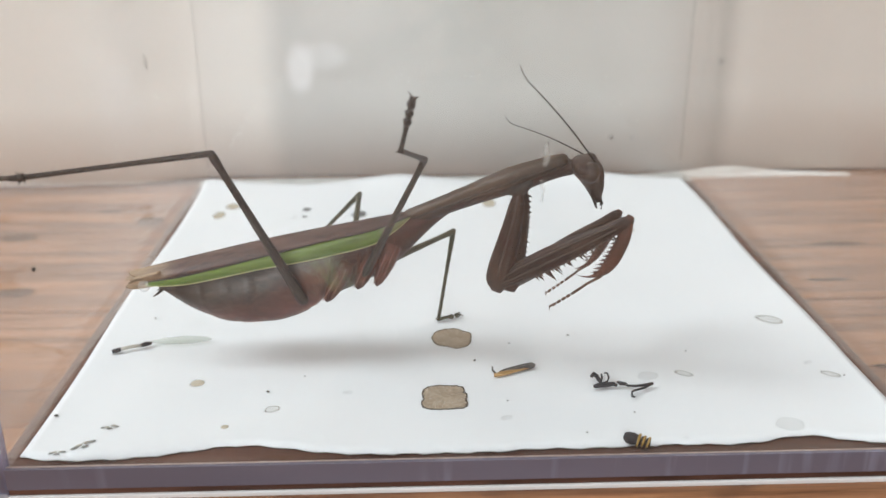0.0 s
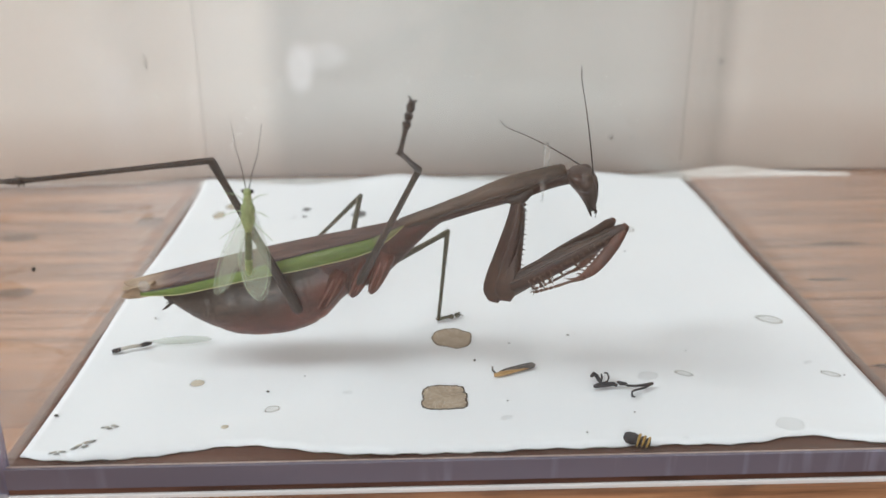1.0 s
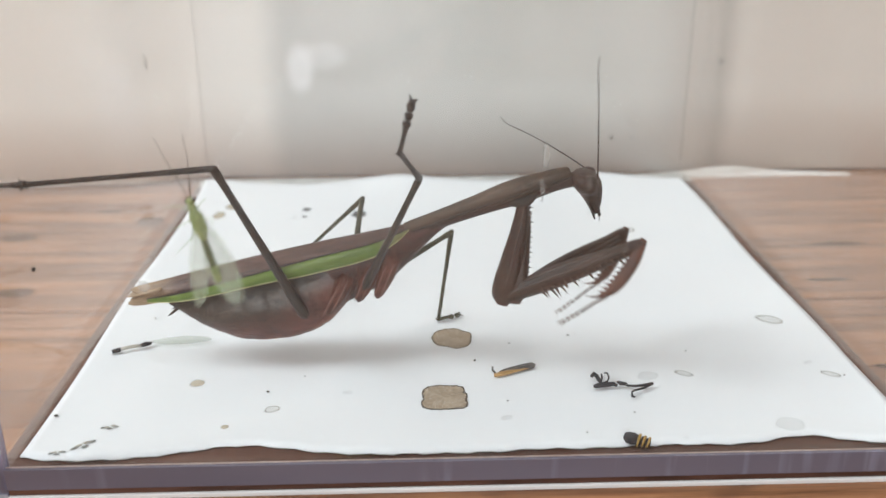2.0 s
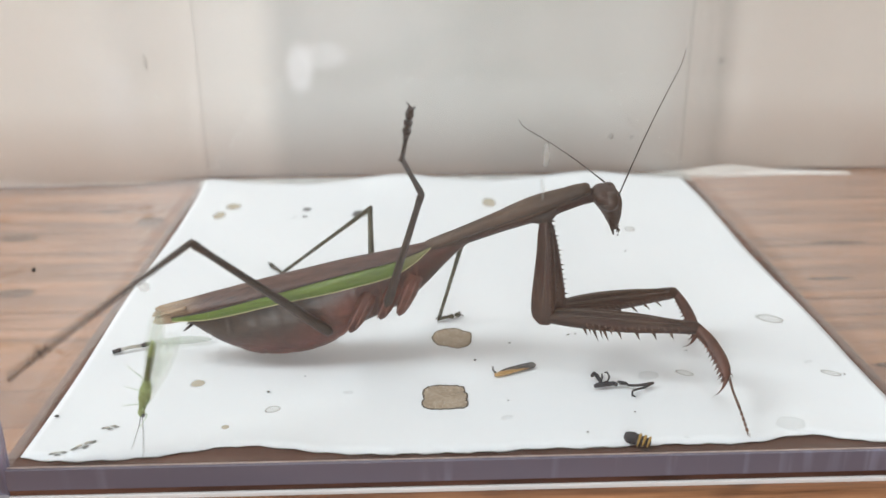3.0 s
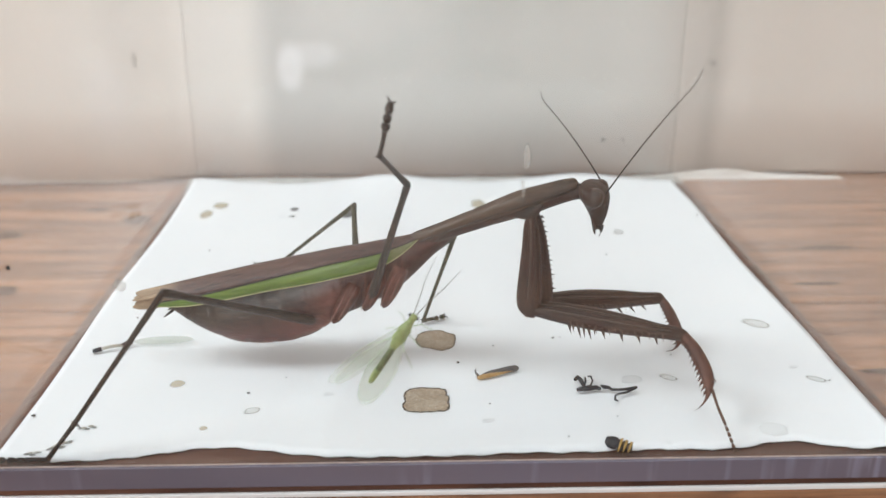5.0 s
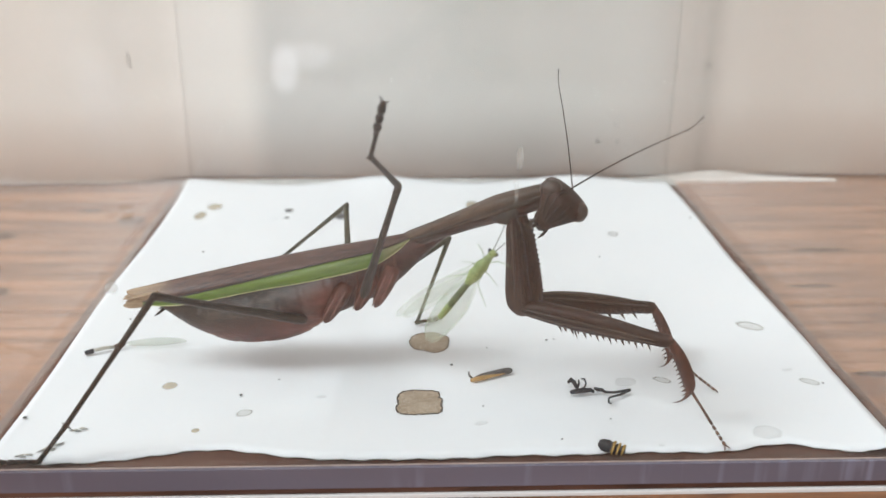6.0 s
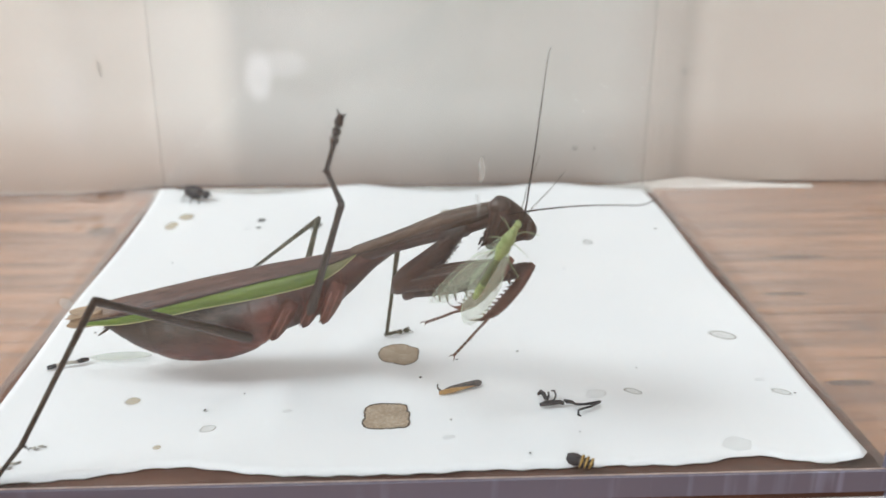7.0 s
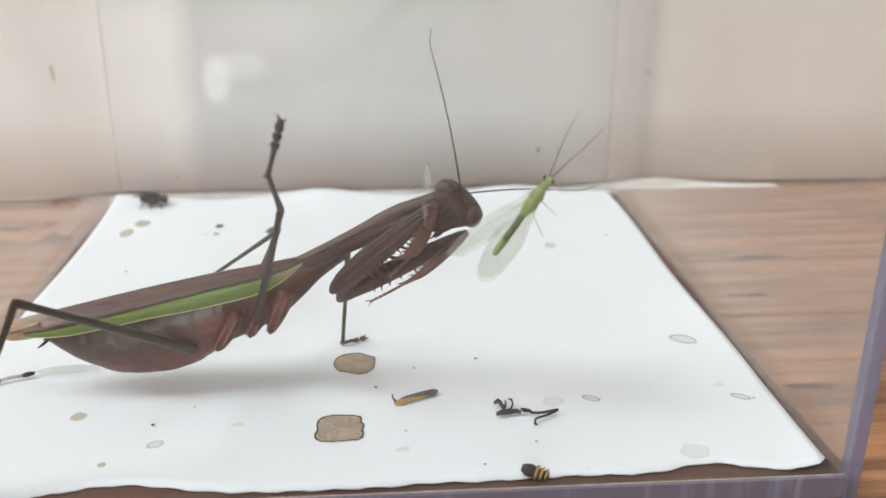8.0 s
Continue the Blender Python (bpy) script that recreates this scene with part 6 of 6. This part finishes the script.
LACEWING.key(1.2, (-0.0318, 0.0000, 0.0425), (-0.0305, 0.0000, 0.0325), (0, 1, 0))
LACEWING.key(1.5, (-0.0348, 0.0000, 0.0441), (-0.0311, 0.0000, 0.0325), (0, 1, 0))
LACEWING.key(1.7, (-0.0362, 0.0000, 0.0447), (-0.0321, 0.0000, 0.0335), (0, 1, 0))
LACEWING.key(2.8, (-0.0482, -0.0000, 0.0179), (-0.0536, -0.0000, 0.0135), (0.5, 0.5, 0.8))
LACEWING.key(2.9, (-0.0476, -0.0000, 0.0086), (-0.0469, -0.0000, 0.0147), (1, 0.3, 0.2))
LACEWING.key(3, (-0.0489, -0.0000, 0.0068), (-0.0471, -0.0000, 0.0133), (0.8, 0.6, 0.2))
LACEWING.key(3.1, (-0.0441, 0.0000, 0.0154), (-0.0483, 0.0000, 0.0137), (0.2, 0.8, 0.6))
LACEWING.key(3.2, (-0.0281, 0.0000, 0.0186), (-0.0270, 0.0000, 0.0093), (0.9, 0.4, 0.2))
LACEWING.key(3.4, (-0.0218, 0.0000, 0.0087), (-0.0300, 0.0000, 0.0101), (0, 1, 0))
LACEWING.key(3.5, (-0.0209, 0.0000, 0.0103), (-0.0325, 0.0000, 0.0083), (0, 1, 0))
LACEWING.key(3.6, (-0.0195, 0.0000, 0.0112), (-0.0312, 0.0000, 0.0081), (0, 1, 0))
LACEWING.key(3.8, (-0.0167, 0.0000, 0.0130), (-0.0281, 0.0000, 0.0083), (0, 1, 0))
LACEWING.key(4, (-0.0155, 0.0000, 0.0144), (-0.0252, 0.0000, 0.0084), (0, 1, 0))
LACEWING.key(4.5, (-0.0094, 0.0000, 0.0192), (-0.0165, 0.0000, 0.0088), (0, 1, 0))
LACEWING.key(4.7, (-0.0081, 0.0000, 0.0203), (-0.0148, 0.0000, 0.0095), (0, 1, 0))
LACEWING.key(5.8, (0.0047, 0.0000, 0.0313), (-0.0017, 0.0000, 0.0207), (0, 1, 0))
LACEWING.key(6, (0.0061, 0.0000, 0.0322), (-0.0011, 0.0000, 0.0225), (0, 1, 0))
LACEWING.key(6.3, (0.0090, 0.0000, 0.0338), (0.0022, 0.0000, 0.0230), (0, 1, 0))
LACEWING.key(6.5, (0.0109, 0.0000, 0.0345), (0.0037, 0.0000, 0.0241), (0, 1, 0))
LACEWING.key(6.7, (0.0113, 0.0000, 0.0354), (0.0070, 0.0000, 0.0247), (0, 1, 0))
LACEWING.key(6.8, (0.0127, 0.0000, 0.0370), (0.0071, 0.0000, 0.0265), (0, 1, 0))
LACEWING.key(7, (0.0142, 0.0000, 0.0380), (0.0084, 0.0000, 0.0269), (0, 1, 0))
LACEWING.key(7.2, (0.0165, 0.0000, 0.0397), (0.0103, 0.0000, 0.0298), (0, 1, 0))
LACEWING.key(7.5, (0.0197, 0.0000, 0.0423), (0.0134, 0.0000, 0.0318), (0, 1, 0))
LACEWING.key(8, (0.0246, 0.0000, 0.0448), (0.0176, 0.0000, 0.0344), (0, 1, 0))
HEAD.key(0, (0.993, -0.111, 0.020), (-0.020, 0.000, 1.000), (0.0292, 0.0000, -0.0028))
HEAD.key(1.7, (0.993, -0.111, 0.020), (-0.020, 0.000, 1.000), (0.0288, 0.0000, -0.0028))
HEAD.key(2.8, (0.994, -0.105, -0.020), (0.020, 0.000, 1.000), (0.0288, 0.0000, -0.0028))
HEAD.key(4.7, (0.994, -0.104, -0.020), (0.020, 0.000, 1.000), (0.0288, 0.0000, -0.0028))
HEAD.key(5.8, (-0.131, -0.980, -0.151), (0.641, -0.200, 0.741), (0.0282, 0.0000, -0.0018))
HEAD.key(6.5, (-0.131, -0.980, -0.151), (0.641, -0.200, 0.741), (0.0282, 0.0000, -0.0018))
HEAD.key(7, (-0.131, -0.980, -0.151), (0.641, -0.200, 0.741), (0.0282, 0.0000, -0.0018))
HEAD.key(7.5, (-0.306, -0.950, -0.055), (0.617, -0.242, 0.749), (0.0282, 0.0000, -0.0018))
HEAD.key(8, (-0.477, -0.878, 0.029), (0.583, -0.292, 0.758), (0.0282, 0.0000, -0.0018))
ANTENNA_NEAR.key(0, (0.0192, 0.0202, 0.0378), (0.0046, 0.0070, 0.0555))
ANTENNA_NEAR.key(0.5, (0.0201, 0.0268, 0.0348), (0.0120, 0.0108, 0.0544))
ANTENNA_NEAR.key(1, (0.0199, 0.0267, 0.0341), (0.0140, 0.0111, 0.0547))
ANTENNA_NEAR.key(1.7, (0.0199, 0.0268, 0.0344), (0.0136, 0.0113, 0.0549))
ANTENNA_NEAR.key(2.8, (0.0247, 0.0265, 0.0307), (0.0325, 0.0210, 0.0555))
ANTENNA_NEAR.key(3.5, (0.0240, 0.0252, 0.0310), (0.0321, 0.0186, 0.0554))
ANTENNA_NEAR.key(4.5, (0.0248, 0.0246, 0.0325), (0.0328, 0.0169, 0.0566))
ANTENNA_NEAR.key(5.8, (0.0171, 0.0147, 0.0358), (0.0310, -0.0032, 0.0495))
ANTENNA_NEAR.key(6, (0.0166, 0.0140, 0.0359), (0.0322, -0.0015, 0.0507))
ANTENNA_NEAR.key(6.5, (0.0156, 0.0138, 0.0356), (0.0340, -0.0002, 0.0485))
ANTENNA_NEAR.key(6.7, (0.0157, 0.0144, 0.0354), (0.0303, -0.0052, 0.0457))
ANTENNA_NEAR.key(7, (0.0142, 0.0150, 0.0344), (0.0306, -0.0043, 0.0420))
ANTENNA_NEAR.key(7.5, (0.0132, 0.0185, 0.0355), (0.0330, 0.0011, 0.0377))
ANTENNA_NEAR.key(8, (0.0135, 0.0190, 0.0369), (0.0306, -0.0002, 0.0433))
ANTENNA_FAR.key(0, (0.0194, 0.0226, 0.0378), (0.0067, 0.0458, 0.0388))
ANTENNA_FAR.key(0.5, (0.0203, 0.0292, 0.0349), (0.0068, 0.0518, 0.0378))
ANTENNA_FAR.key(1, (0.0202, 0.0291, 0.0342), (0.0064, 0.0516, 0.0371))
ANTENNA_FAR.key(1.7, (0.0201, 0.0292, 0.0344), (0.0058, 0.0511, 0.0382))
ANTENNA_FAR.key(2.8, (0.0249, 0.0289, 0.0308), (0.0097, 0.0495, 0.0375))
ANTENNA_FAR.key(3.5, (0.0243, 0.0276, 0.0311), (0.0115, 0.0498, 0.0380))
ANTENNA_FAR.key(4.5, (0.0251, 0.0270, 0.0326), (0.0125, 0.0489, 0.0406))
ANTENNA_FAR.key(5.8, (0.0189, 0.0147, 0.0342), (0.0189, 0.0363, 0.0495))
ANTENNA_FAR.key(6, (0.0184, 0.0140, 0.0344), (0.0179, 0.0346, 0.0510))
ANTENNA_FAR.key(6.5, (0.0174, 0.0138, 0.0340), (0.0173, 0.0347, 0.0504))
ANTENNA_FAR.key(6.7, (0.0175, 0.0144, 0.0338), (0.0229, 0.0169, 0.0596))
ANTENNA_FAR.key(7, (0.0160, 0.0150, 0.0328), (0.0192, 0.0183, 0.0589))
ANTENNA_FAR.key(7.5, (0.0149, 0.0180, 0.0339), (0.0136, 0.0314, 0.0568))
ANTENNA_FAR.key(8, (0.0151, 0.0181, 0.0353), (0.0097, 0.0215, 0.0610))
HIP_HIND, HIP_MID = (-0.0216, -0.0048, -0.0091), (-0.0105, -0.0030, -0.0080)


def mirrored(p, far):
    return Vector((p[0], -p[1] if far else p[1], p[2]))


def body_pose(t):
    joint, tip, _ = SPINE.at(t)
    return axes(joint, joint - tip, Vector((0, 0, 1)))


def shield_pose(t):
    joint, _, end = SPINE.at(t)
    u = min(1.0, max(0.0, (t - 6.7) / 1.0))
    return axes(joint, end - joint, Vector((0, 0.5 * u * u * (3 - 2 * u), 1)))


def head_pose(t):
    face, crown, seat = HEAD.at(t)
    m = shield_pose(t)
    z = crown.normalized()
    x = face - z * face.dot(z)
    return axes(m @ seat, x, z)


def chain(points, lengths, start):
    """The joints of a leg from start on, with fixed lengths fitted to the camera's view."""
    out = [start]
    for a, b, length in zip(points, points[1:], lengths):
        out.append(out[-1] + (b - out[-1]).normalized() * length * MM)
    return out


def bent(points, lengths, start):
    """The same for a leg whose foot stays put: the knee gives way so that the shank reaches the foot."""
    knee, foot, toe = points[1], points[2], points[3]
    f, s = lengths[0] * MM, lengths[1] * MM
    way = foot - start
    d = min(way.length, (f + s) * 0.999)
    along = (f * f - s * s + d * d) / (2 * d)
    up = math.sqrt(max(f * f - along * along, 0))
    n = way.normalized()
    side = (knee - start) - n * (knee - start).dot(n)
    joint = start + n * along + side.normalized() * up
    return [start, joint, foot, toe]


def times():
    return [k / 10 for k in range(81)]


def rows_for(make):
    return [(t, body_pose(t).inverted() @ make(t)) for t in times()]


def limb_rows(pieces, joints, grasping=False):
    """Rows for each piece of a leg; a piece lies along x from joint to joint, z to the inner bend."""
    for k, ob in enumerate(pieces):
        def make(t, k=k):
            p = joints(t)
            x = p[k + 1] - p[k]
            if k == 0 and grasping:
                w = min(1.0, max(0.0, (t - 6.9) / 0.6))
                z = shield_pose(t).to_3x3() @ Vector((1.0 - 0.8 * w, -0.15 - 1.1 * w, 0.1))
            elif k + 2 < len(p) and k < 2:
                z = p[k + 2] - p[k + 1]
            else:
                z = p[k - 1] - p[k]
            return axes(p[k], x, z + Vector((0, 0, 1e-5)))
        walk(ob, rows_for(make))


def shoulder(t, far):
    """The shoulder is slid along the neck over time so that the grasping legs fit the camera's view."""
    out, u = min(1.0, max(0.0, (t - 4.7) / 1.1)), min(1.0, max(0.0, (t - 6.6) / 0.8))
    u = u * u * (3 - 2 * u)
    x = 0.0192 + 0.0011 * out * out * (3 - 2 * out)
    return shield_pose(t) @ (Vector((x - 0.0033 * u, 0.0015, -0.0018 + 0.0008 * u)) if far else Vector((x - 0.0012 * u, -0.0015, -0.0018)))


def fore_joints(track, far):
    return lambda t: chain(track.at(t), (17.0, 25.2, 10.0, 9.5), shoulder(t, far))


def motions():
    walk(mantis, [(t, body_pose(t)) for t in times()])
    walk(SHIELD, rows_for(shield_pose))
    for ob in (BELLY, TAIL):
        walk(ob, [(t, pose(0.001 * x, 0, 0.001 * z)) for t, x, z in ((0, -0.6, 0.1), (0.6, 0, 0), (1.0, 1.5, -1.1), (1.7, 1.6, -1.2), (2.8, 0, 0), (8, 0, 0))])
    walk(SKULL, rows_for(head_pose))
    for ob, track, s in ((FEELER_NEAR, ANTENNA_NEAR, -1), (FEELER_FAR, ANTENNA_FAR, 1)):
        def make(t, track=track, s=s):
            a, b = track.at(t)
            root = head_pose(t) @ Vector((0.0026, s * 0.0016, 0.0015))
            return axes(root, b - a, Vector((0.2, 0.3, 1.0)))
        walk(ob, rows_for(make))
    limb_rows(GRASP_NEAR, fore_joints(FORE_NEAR, False), True)
    limb_rows(GRASP_FAR, fore_joints(FORE_FAR, True), True)
    limb_rows(LEG_HIND_NEAR, lambda t: chain(HIND_NEAR.at(t), (33.6, 25.6, 6.2, 7.0), body_pose(t) @ mirrored(HIP_HIND, False)))
    limb_rows(LEG_HIND_FAR, lambda t: bent(HIND_FAR.at(t), (23.3, 29.6), body_pose(t) @ Vector((-0.0135, 0.0040, -0.0085))))
    limb_rows(LEG_MID_NEAR, lambda t: chain(MID_NEAR.at(t), (29.6, 14.2, 8.1), body_pose(t) @ mirrored(HIP_MID, False)))
    limb_rows(LEG_MID_FAR, lambda t: bent(MID_FAR.at(t), (17.5, 18.6), body_pose(t) @ Vector((-0.0096, 0.0029, -0.0094))))

    def lace(t):
        head, tail, back = LACEWING.at(t)
        return axes(head, head - tail, back)
    walk(lacewing, [(t, lace(t)) for t in times()])
    walk(fly, [(0, pose(-0.0575, 0.128, 0.110)), (6.1, pose(-0.0575, 0.128, 0.110)), (6.2, pose(-0.0575, 0.128, 0.100)), (6.27, pose(-0.0575, 0.128, 0.001)), (6.3, pose(-0.0575, 0.128, 0.0)),
               (6.6, pose(-0.0575, 0.128, 0.0, 0, 0, 10)), (7.0, pose(-0.0565, 0.128, 0.0, 0, 0, -20)), (8, pose(-0.0565, 0.128, 0.0, 0, 0, 0))])


motions()
